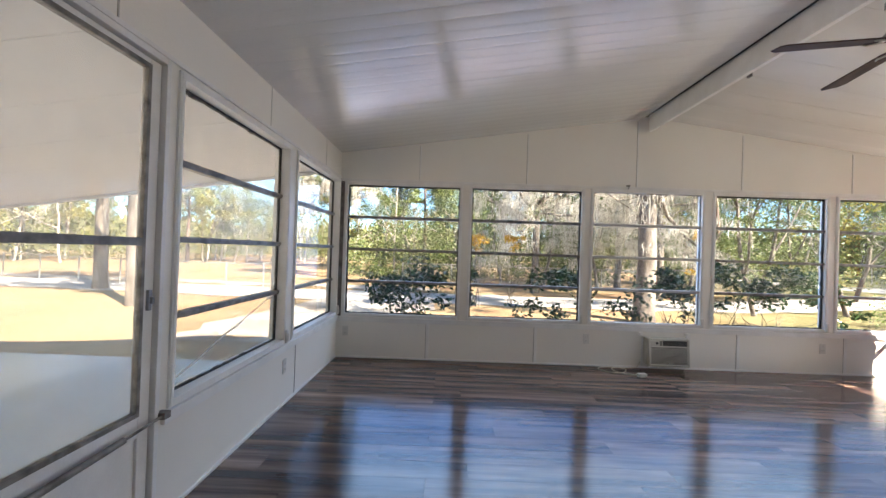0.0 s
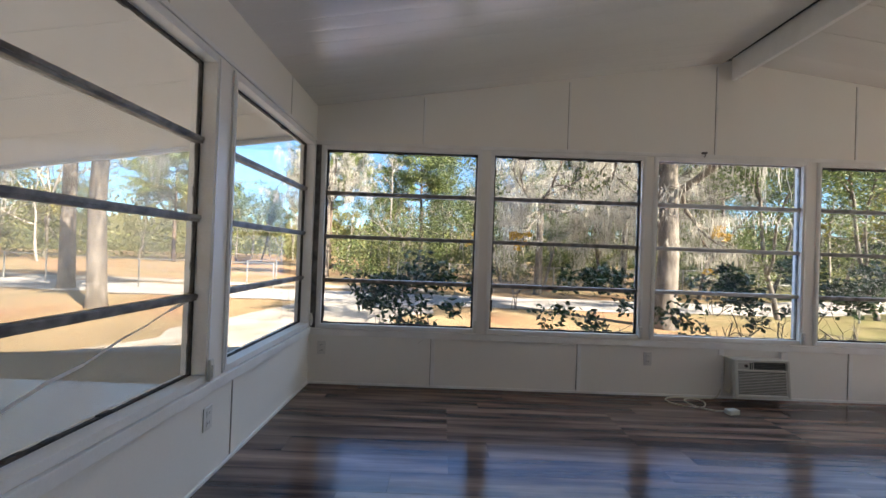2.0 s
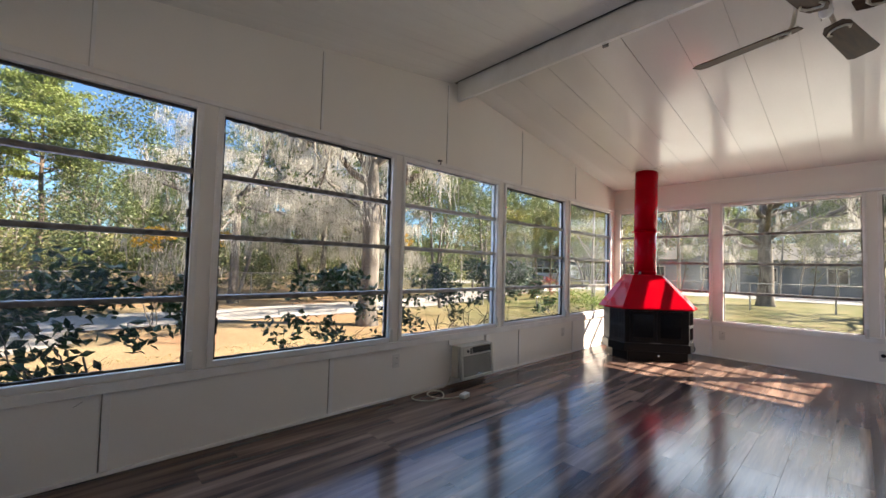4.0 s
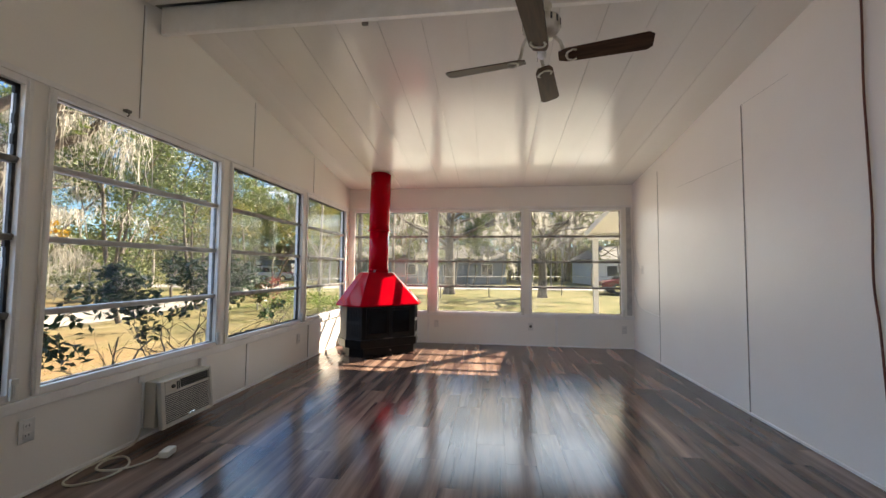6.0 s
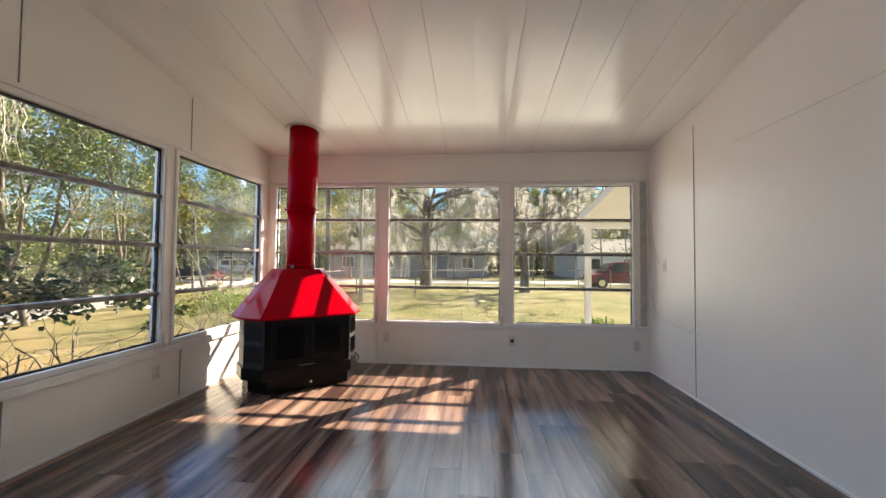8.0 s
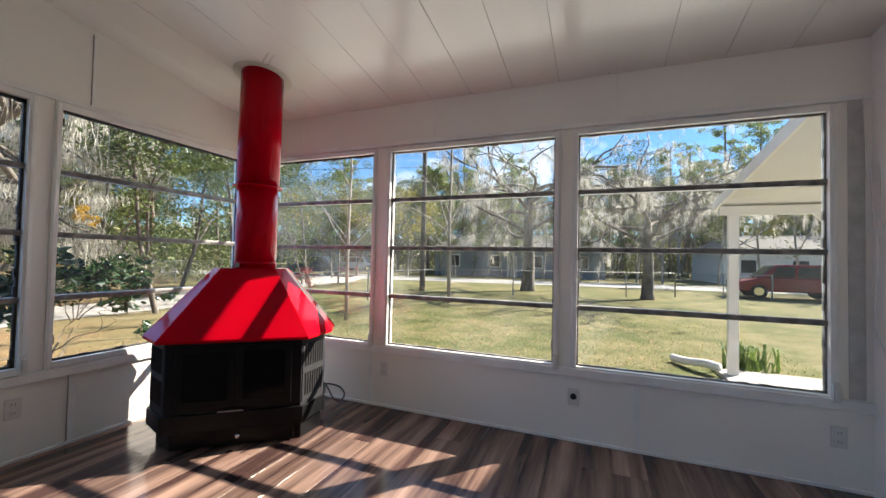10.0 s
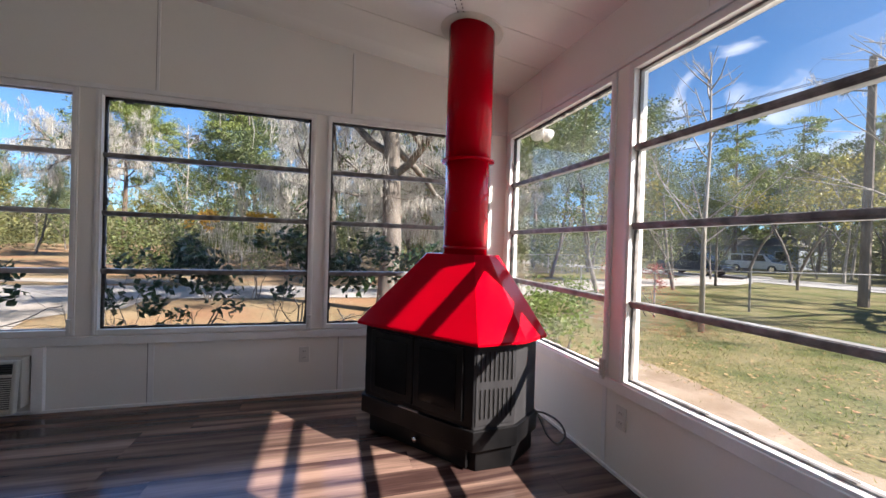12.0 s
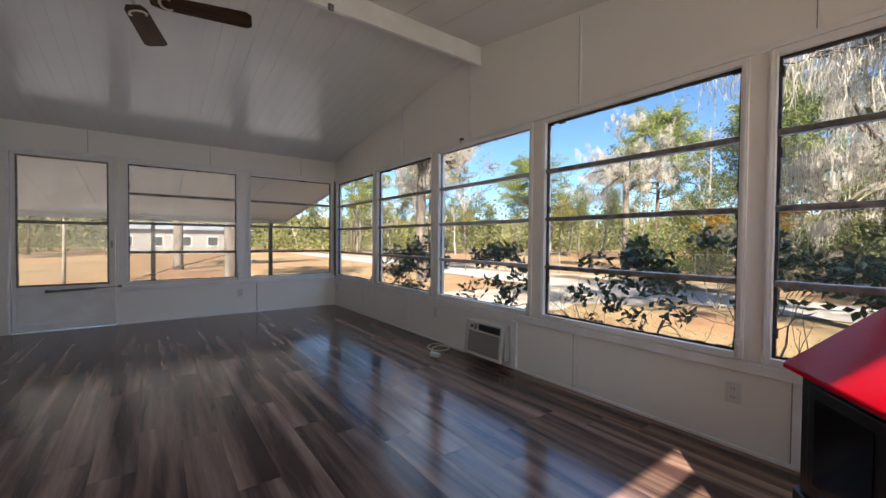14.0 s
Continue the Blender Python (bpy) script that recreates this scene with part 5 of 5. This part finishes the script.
# near trees
put(mossy_oak(3, 8.0, 0.24, 84, 19, 5.6, "gnarled oak near the wall hung with grey Spanish moss", low=0.42, mlen=1.05, hung=0.44, loose=0.13), [(6.1, 12.2, 1.2)], random.Random(2))
put(mossy_oak(17, 8.0, 0.20, 40, 22, 4.4, "slender oak behind the fence draped in pale Spanish moss", low=0.46, mlen=1.1, hung=0.30, loose=0.13), [(4.6, 20.6, 1.0), (10.6, 19.8, 1.0)], random.Random(14))
put(mossy_oak(8, 7.5, 0.28, 4, 16, 6.0, "broad leafless oak on the lawn hung with Spanish moss", low=0.35, mlen=1.0, hung=0.15), [(24.2, 5.1, 1.15), (22.5, -0.4, 0.85), (31, -14.0, 1.0)], random.Random(6))
put(mossy_oak(12, 9.0, 0.19, 20, 12, 3.2, "tall grey-barked oak with moss in the west yard", low=0.55, mlen=1.0),
    [(-9.85, 12.2, 1.15), (-14.4, 16.0, 1.25), (-11.6, 4.6, 1.15), (-22.5, 3.4, 1.3), (-7.8, 26.5, 1.15), (11.0, 25.4, 1.05)], random.Random(5))
put(bare_tree(2), [(16.6, 6.7, 1.0), (12.3, 8.1, 0.75), (-14.5, -0.4, 0.85), (-4.0, 29, 1.1), (2.0, 28.0, 1.0)], random.Random(3))
put(broad_pine(61, 12.4, 0.22), [(-10.6, 37.0, 1.0), (-27.0, 40.0, 0.95)], random.Random(8))
put(broad_pine(62, 13.0, 0.20, 0.5, 3.4, "tall pine with an open yellow-green crown"), [(-2.2, 36.0, 1.0), (20.5, 30.0, 0.95), (-36.0, 30.0, 1.1), (47.0, 21.0, 0.95)], random.Random(9))
# woods all round, lower where the sky shows
pines = [pine(5), pine(6, 14.0, 0.16), pine(9, 19.0, 0.24)]
woodies = [woods(31, size=0.22, n=26, fill=90), woods(32, 7.5, OAKLEAF, BARK, 44, 120, "dark evergreen oak at the edge of the woods", size=0.17), woods(33, 10.0, DRYLEAF, PALEBARK, 12, 55, "pale woodland tree with tan winter leaves"),
           woods(34, 8.5, WOODLEAF, PALEBARK, 12, 60, "mossy woodland tree with thin foliage", moss=12), woods(35, 8.0, YELLEAF, BARK, 16, 70, "small tree with yellowing leaves")]
spots = [[] for _ in range(8)]
for k in range(330):
    a = rng.uniform(-60, 250)
    north = 35 < a < 150
    d = rng.uniform(30, 66) if north else rng.uniform(46, 78)
    x, y = 2 + math.cos(radians(a)) * d, 3 + math.sin(radians(a)) * d
    if abs(y - 18.0) < 4 and x < 25 or (24 < x < 46 and -30 < y < 26) or (-62 < x < -36 and -6 < y < 16):
        continue
    if (106 < a < 150) and d < 45:
        continue
    size = rng.uniform(0.75, 1.2) * (0.85 if 112 < a < 136 else 0.6 if 26 < a < 45 else 0.85 if north and d < 45 else 1.0)
    if k % 9 < 2 and not north:
        spots[rng.randrange(3)].append((x, y, rng.uniform(0.75, 1.05)))
    elif 45 < a < 88:
        spots[3 + rng.choice((1, 1, 1, 0, 3))].append((x, y, size))
    else:
        spots[3 + rng.choice((0, 0, 1, 1, 2, 3, 3, 4) if k % 5 else (0, 1, 2))].append((x, y, size))
# the dark tree line across the street
for k in range(46):
    x, y = rng.uniform(50, 66), -32 + 84 * (k + rng.random()) / 46
    if k % 4 == 0:
        spots[1].append((x, y, rng.uniform(0.8, 1.05)))
    spots[4].append((x, y + rng.uniform(-1, 1), rng.uniform(1.1, 1.6)))
spots[2] += [(46, 33, 0.7), (52, 24, 0.72)]
spots[6] += [(34.6, 17.5, 0.7), (37.5, 8.5, 0.62), (37.0, -3.0, 0.7), (36.5, -11, 0.8), (38.2, 3.0, 0.55)]
spots[3] += [(36.2, 13.5, 0.7), (38.8, -7.0, 0.75), (33.0, 29.0, 0.8)]
spots[4] += [(21.5, 17.5, 0.6), (24.5, 20.5, 0.62), (18.5, 14.6, 0.7), (11.4, 14.6, 0.85), (14.6, 14.4, 0.85), (22.5, 16.0, 0.6), (26.5, 19.5, 0.6), (9.4, 24.5, 1.05), (6.0, 25.0, 1.0)]
spots[4] += [(38.5, 4.3, 0.5), (38.7, 9.2, 0.55), (38.8, 12.8, 0.5), (38.4, -1.6, 0.45), (38.6, 16.0, 0.6), (37.5, 20.5, 0.6), (39.0, 7.0, 0.4)]
spots[6] += [(37.6, -1.2, 0.72), (38.0, 6.0, 0.75), (37.8, 11.0, 0.75), (38.4, 14.6, 0.8), (36.8, 1.6, 0.6), (39.5, -10, 0.9), (40.5, -14, 0.9)]
spots[3] += [(38.6, 4.9, 0.6), (38.4, 9.8, 0.6), (40.0, 20.0, 0.8)]
spots[7] += [(25.2, 14.2, 0.62), (30.0, 17.5, 0.85), (31.0, 20.5, 0.9), (14, 25, 0.7), (16.8, 17.6, 0.6)]
spots[4] += [(12.5, 20.5, 0.95), (16.5, 21.0, 1.0), (18.5, 18.0, 0.9), (8.6, 28, 1.1), (4, 29, 1.05), (22, 25, 1.0), (14, 29, 1.15), (0.5, 29.5, 0.95)]
for tree, sp in zip(pines + woodies, spots):
    put(tree, sp, rng)
# understorey belt that closes the woods
b = Build()
for k in range(900):
    a = rng.uniform(-60, 250)
    d = rng.uniform(25, 42) if 35 < a < 112 else rng.uniform(48, 68)
    x, y = 2 + math.cos(radians(a)) * d, 3 + math.sin(radians(a)) * d
    if (24 < x < 46 and -30 < y < 26) or y < 22.5 and x > -24 and x < 26 and d < 46 or (-62 < x < -36 and -6 < y < 16):
        continue
    h = rng.uniform(0.3, 3.6)
    cards(b, clump(rng, (x, y, GZ - 0.3 + h * 0.6), rng.uniform(0.9, 1.8), 70, 0.9), 0.26, rng)
for k in range(520):
    a = -60 + 310 * (k + rng.random()) / 520
    d = rng.uniform(62, 84)
    x, y = 2 + math.cos(radians(a)) * d, 3 + math.sin(radians(a)) * d
    for z in (1.2, 3.6, 6.0, 8.0):
        if z < 5 or rng.random() < 0.45:
            cards(b, clump(rng, (x + rng.gauss(0, 1), y + rng.gauss(0, 1), GZ + z), rng.uniform(1.5, 2.4), 34, 0.85), 0.72, rng)
tagged(part("undergrowth", b, WOODLEAF), "tangled evergreen undergrowth at the edge of the woods", "undergrowth", kind="stuff")


# dark evergreen thicket close behind the lane's fence
b = Build()
for k in range(300):
    x, y = rng.uniform(-9, 24), rng.uniform(25.2, 31.0)
    h = rng.uniform(0.2, 4.6) * (0.75 if x > 17 or x < -3 else 1.0)
    cards(b, clump(rng, (x, y, ground_z(x, y) + h), rng.uniform(0.6, 1.3), 85, 0.9), 0.20, rng)
tagged(part("thicket", b, OAKLEAF), "dense dark evergreen thicket behind the wire fence", "undergrowth", kind="stuff")

# the woods beyond, a dark uneven line
b = Build()
n = 1500
for k in range(n + 1):
    a = radians(-70 + 330 * k / n)
    h = 7.0 + 2.0 * noise.noise(Vector((k * 0.017, 3, 0))) + 1.5 * noise.noise(Vector((k * 0.1, 9, 0))) + 1.2 * noise.noise(Vector((k * 0.6, 5, 0))) + rng.uniform(-0.8, 0.8)
    x, y = 2 + 96 * math.cos(a), 3 + 96 * math.sin(a)
    b.v += [(x, y, GZ - 0.5), (x, y, GZ + max(h, 3.5))]
b.f = [(2 * k, 2 * k + 2, 2 * k + 3, 2 * k + 1) for k in range(n)]
tagged(part("backdrop", b, FARWOOD), "distant hazy line of woods", "woods", kind="structure")


# ---- shrubs by the walls ----
def shrub(x, y, h, w, seed, leaf=None, label="dark glossy evergreen shrub with bare stems by the window", n=13, fill=42, size=0.095, low=0.60, name="shrub"):
    rng = random.Random(seed)
    t, c = Build(), Build()
    tips = []
    for k in range(4):
        a = rng.uniform(0, math.tau)
        limb(t, rng, (rng.gauss(0, 0.06), rng.gauss(0, 0.06), -0.05), (math.cos(a) * 0.5, math.sin(a) * 0.5, 1), h * 0.60, 0.016, 2, tips, 0.42, 0.05, 5, (2, 3))
    for k in range(n):
        q = Vector((max(-w, min(w, rng.gauss(0, w * 0.55))), rng.gauss(0, 0.16), h - 0.06 - abs(rng.gauss(0, 0.19 if k % 6 else 0.45))))
        q.z = max(q.z, 0.25) - 0.35 * abs(q.x) / w * rng.random()
        cards(c, clump(rng, q, rng.uniform(0.12, 0.24), fill, 0.75), size, rng)
    root = thing(name, pose(x, y, ground_z(x, y)), label, "shrub")
    part("stems", t.mesh("stems", BARK, True), BARK, root)
    part("leaves", c.mesh("leaves", leaf or SHRUBLEAF), leaf or SHRUBLEAF, root)
    return root


SHRUBS = [(-0.92, 5.75, 1.38, 0.42, 1, 13), (-0.18, 5.75, 1.58, 0.48, 2, 17), (-0.50, 5.65, 0.88, 0.42, 3, 14), (1.62, 5.75, 1.56, 0.50, 4, 13), (1.45, 5.65, 0.98, 0.40, 12, 9), (2.75, 6.0, 1.15, 0.40, 5, 5),
          (3.35, 5.85, 1.62, 0.50, 6, 14), (4.12, 5.95, 1.66, 0.50, 7, 11), (4.98, 6.1, 1.66, 0.55, 8, 14), (5.75, 6.3, 1.6, 0.55, 9, 15)]
for x, y, h, w, seed, n in SHRUBS:
    shrub(x, y, h, w, seed, n=n)
shrub(6.75, 5.15, 1.10, 0.45, 40, LIMELEAF, "lime green shrub with yellowing leaves by the east window", 22, 34, 0.06, 0.3)
shrub(7.35, 6.0, 1.15, 0.45, 41, LIMELEAF, "lime green shrub with yellowing leaves by the east window", 18, 34, 0.06, 0.3)
shrub(8.1, 6.9, 1.25, 0.5, 42, LIMELEAF, "lime green shrub at the corner of the house", 20, 34, 0.06, 0.3)
for x, y, h, sd in ((1.1, 14.6, 2.75, 51), (2.4, 14.8, 2.8, 52), (9.6, 15.2, 3.2, 53)):
    shrub(x, y, h, 0.4, sd, GOLDLEAF, "thin sapling with golden leaves before the woods", 9, 34, 0.12, name="sapling")
shrub(13.2, 10.3, 1.5, 0.5, 43, REDLEAF, "small reddish shrub on the east lawn", 16, 26, 0.06)
b = Build()
for k in range(80):
    a, L = rng.uniform(0, math.tau), rng.uniform(0.22, 0.48)
    x, y, w = rng.gauss(0, 0.16), rng.gauss(0, 0.16), 0.014
    d = Vector((math.cos(a), math.sin(a), 0))
    s = Vector((-d.y, d.x, 0)) * w
    p0, p1, p2 = Vector((x, y, 0)), Vector((x, y, L * 0.8)) + d * L * 0.25, Vector((x, y, L * 0.75)) + d * L * 0.7
    b.add([p0 - s, p0 + s, p1 + s, p1 - s, p2], [(0, 1, 2, 3), (3, 2, 4)])
ob = part("lily_clump", b, LIMELEAF)
ob.matrix_world = pose(10.62, -0.50, GZ)
tagged(ob, "bright green strap-leaved lily clump by the porch post", "plant")

# ---- street: pole, houses, cars ----
pole = thing("utility_pole", pose(21.0, 9.8, GZ), "grey wooden utility pole with a crossarm", "utility pole")
part("pole", Build().tube([(0, 0, -0.3), (0, 0, 8.0)], [0.15, 0.10], 10), POLEWOOD, pole)
part("crossarm", Build().box(-0.05, -0.4, 7.5, 0.05, 0.4, 7.6), POLEWOOD, pole)
part("bracket", Build().tube([(0, 0, 6.9), (0.0, 0.5, 7.1), (0, 0.8, 7.05)], 0.03, 6), GALV, pole)
for k, (dy, z) in enumerate(((-0.35, 7.62), (0.35, 7.62), (0.0, 6.2))):
    ob = part("power_line", curve_tube("power_line", [(21, 9.8 + dy, GZ + z), (13, 31, GZ + z - 0.6), (3, 54, GZ + z)], 0.012, ACDARK, 6, 4), ACDARK)
    tagged(ob, "thin black power line over the street", "power line")


def house(name, m, w, d, h, wall, roof, label, rise=1.6, wins=4):
    root = thing(name, m, label, "house")
    part("wall", Build().box(0, 0, -0.2, d, w, h), wall, root)
    lo, hi = [(-0.5, -0.5, h), (d + 0.5, -0.5, h), (d + 0.5, w + 0.5, h), (-0.5, w + 0.5, h)], [(d / 2 - 0.05, 1.5, h + rise), (d / 2 + 0.05, 1.5, h + rise), (d / 2 + 0.05, w - 1.5, h + rise), (d / 2 - 0.05, w - 1.5, h + rise)]
    part("roof", Build().prism(lo, hi), roof, root)
    for side, x in ((-1, 0.0), (1, d)):
        for k in range(wins):
            y = w * (k + 0.5) / wins
            x0, x1 = (x - 0.06, x + 0.02) if side < 0 else (x - 0.02, x + 0.06)
            f = part("window", Build().box(x0, y - 0.6, 0.9, x1, y + 0.6, 2.1), HOUSEWHITE, root)
            xg = x0 - 0.004 if side < 0 else x1 + 0.004
            part("pane", Build().box(min(xg, x), y - 0.52, 0.98, max(xg, x), y + 0.52, 2.02), CARGLASS, f)
    part("door", Build().box(-0.05, w * 0.5 - 0.2, 0, 0.02, w * 0.5 + 0.75, 2.05), HOUSEWHITE, root)
    return root


house("house", pose(41, 1.0, GZ, 0, 0, 5), 16, 8, 2.7, HOUSEBLUE, ROOFGREY, "blue-grey single storey house across the street")
house("house", pose(43, -22.0, GZ, 0, 0, 5), 14, 8, 2.7, HOUSEWHITE, ROOFGREY, "pale single storey house across the street")
house("house", pose(56, 33, GZ, 0, 0, 12), 13, 8, 2.7, HOUSEBLUE, ROOFGREY, "grey house behind trees across the street")
house("mobile_home", pose(-57, -1.5, GZ - 0.31), 14, 6, 2.9, MOBILEGREY, HOUSEBLUE, "long pale grey mobile home beyond the west yard", 0.9, 5)


def car(name, m, paint, label, pickup=False, L=4.7):
    root = thing(name, m, label, "car")
    w = 0.88
    prof = [(0.0, 0.42), (0.05, 0.78), (0.95, 0.95), (1.0, 0.98), (3.1 if pickup else 4.45, 0.98), (L - 0.05, 0.95), (L, 0.5), (L - 0.1, 0.35), (0.1, 0.32)]
    part("body", Build().prism([(x, -w, z) for x, z in prof], [(x, w, z) for x, z in prof]), paint, root, bevel=0.06)
    end = 3.0 if pickup else 4.5
    cab = [(1.0, 0.96), (1.65, 1.58), (1.9, 1.64), (end - 0.35, 1.64), (end - 0.05, 1.5), (end, 0.96)]
    part("cabin", Build().prism([(x, -w * 0.86, z) for x, z in cab], [(x, w * 0.86, z) for x, z in cab]), paint, root, bevel=0.05)
    for s in (-1, 1):
        for a, c in ((1.45, 2.35), (2.42, 3.25 if not pickup else 2.9)) + (((3.32, 4.2),) if not pickup else ()):
            y0, y1 = sorted((s * w * 0.86, s * (w * 0.86 + 0.012)))
            lift = 0.18 if a < 1.5 else 0.0
            part("side_window", Build().prism([(a, y0, 1.02), (c, y0, 1.02), (c, y0, 1.54), (a + lift + 0.05, y0, 1.54)], [(a, y1, 1.02), (c, y1, 1.02), (c, y1, 1.54), (a + lift + 0.05, y1, 1.54)]), CARGLASS, root)
        part("headlight", Build().box(-0.01, s * 0.6 - 0.16, 0.66, 0.09, s * 0.6 + 0.16, 0.80), CHROME, root)
        for x in (0.95, L - 1.0):
            wl = part("wheel", Build().tube([(x, s * (w - 0.16), 0.34), (x, s * (w + 0.02), 0.34)], 0.34, 24), TYRE, root)
            part("rim", Build().tube([(x, s * (w + 0.012), 0.34), (x, s * (w + 0.03), 0.34)], 0.20, 16), CHROME, wl)
    part("windscreen", Build().prism([(1.02, -0.66, 1.0), (1.02, 0.66, 1.0), (1.60, 0.60, 1.55), (1.60, -0.60, 1.55)], [(0.98, -0.66, 1.02), (0.98, 0.66, 1.02), (1.57, 0.60, 1.58), (1.57, -0.60, 1.58)]), CARGLASS, root)
    part("bumper", Build().box(-0.06, -0.8, 0.38, 0.06, 0.8, 0.56), CHROME, root, bevel=0.02)
    return root


car("car", pose(27.0, -4.6, GZ + 0.03, 0, 0, -92), CARRED, "dark red pickup truck parked beyond the lawn", False)
car("car", pose(42.0, 25.0, GZ + 0.03, 0, 0, 100), CARWHITE, "white car parked by the street")
car("car", pose(30.5, 21.5, GZ + 0.03, 0, 0, 100), CARDARK, "dark blue pickup parked by the fence", True)

# ---- grass and leaf litter close to the house ----
b = Build()
for k in range(34000):
    if k % 3:
        x, y = 6.9 + 9 * rng.random() ** 1.4, rng.uniform(-1.5, 9)
    else:
        x, y = rng.uniform(-1, 9), 5.2 + 6 * rng.random() ** 1.2
    if 6.2 < x < 10 and y < 0.4 or x < 8.6 and -1 < y < 6.0 and rng.random() < 0.93:
        continue
    a, h, w = rng.uniform(0, math.pi), rng.uniform(0.015, 0.05), rng.uniform(0.004, 0.009)
    dx, dy, lx, ly = math.cos(a) * w, math.sin(a) * w, rng.gauss(0, 0.03), rng.gauss(0, 0.03)
    n, gz = len(b.v), ground_z(x, y)
    b.v += [(x - dx, y - dy, gz - 0.005), (x + dx, y + dy, gz - 0.005), (x + lx, y + ly, gz + h)]
    b.f.append((n, n + 1, n + 2))
tagged(part("grass", b, GRASSBLADE), "short straw and green grass on the lawn", "grass", kind="stuff")
b = Build()
for k in range(6400):
    x, y = (rng.uniform(-14, 9), rng.uniform(5.3, 13)) if k % 7 > 2 else (7 + 11 * rng.random(), rng.uniform(0.5, 9))
    a, s = rng.uniform(0, math.tau), rng.uniform(0.02, 0.045)
    ca, sa, z = math.cos(a) * s, math.sin(a) * s, ground_z(x, y) + 0.012
    b.add([(x - ca, y - sa, z), (x + sa * 0.45, y - ca * 0.45, z + rng.uniform(0, 0.012)), (x + ca, y + sa, z + rng.uniform(0, 0.015)), (x - sa * 0.45, y + ca * 0.45, z)], [(0, 1, 2, 3)])
tagged(part("leaf_litter", b, LITTER), "scattered brown dead leaves on the lawn", "leaves", kind="stuff")

# ---- floor planks ----
floor = tagged(part("floor", Build().box(XW, YS, -0.05, XE, YN, -0.0065), SEAM), "dark grey-brown vinyl plank floor with staggered joints", "floor", kind="structure")
rng = random.Random(11)
PW, PL = 0.181, 1.22
meshes = {}
y = YS
row = 0
while y < YN - 0.01:
    y1 = min(y + PW, YN)
    x = XW - rng.choice((0.0, 0.25, 0.45, 0.62, 0.8, 1.0)) * PL
    while x < XE - 0.01:
        a, c = max(x, XW), min(x + PL, XE)
        if c - a > 0.02:
            key = (round(c - a, 2), round(y1 - y, 3))
            if key not in meshes:
                L, w, g = c - a - 0.0006, y1 - y - 0.0006, 0.0006
                meshes[key] = Build().prism([(0, 0, -0.006), (L, 0, -0.006), (L, w, -0.006), (0, w, -0.006)], [(0, 0, -g), (L, 0, -g), (L, w, -g), (0, w, -g)]).prism(
                    [(0, 0, -g), (L, 0, -g), (L, w, -g), (0, w, -g)], [(g, g, 0), (L - g, g, 0), (L - g, w - g, 0), (g, w - g, 0)]).mesh("plank", FLOOR)
            part("plank", meshes[key], FLOOR, floor, at=Matrix.Translation((a, y, 0)))
        x += PL
    y = y1
    row += 1
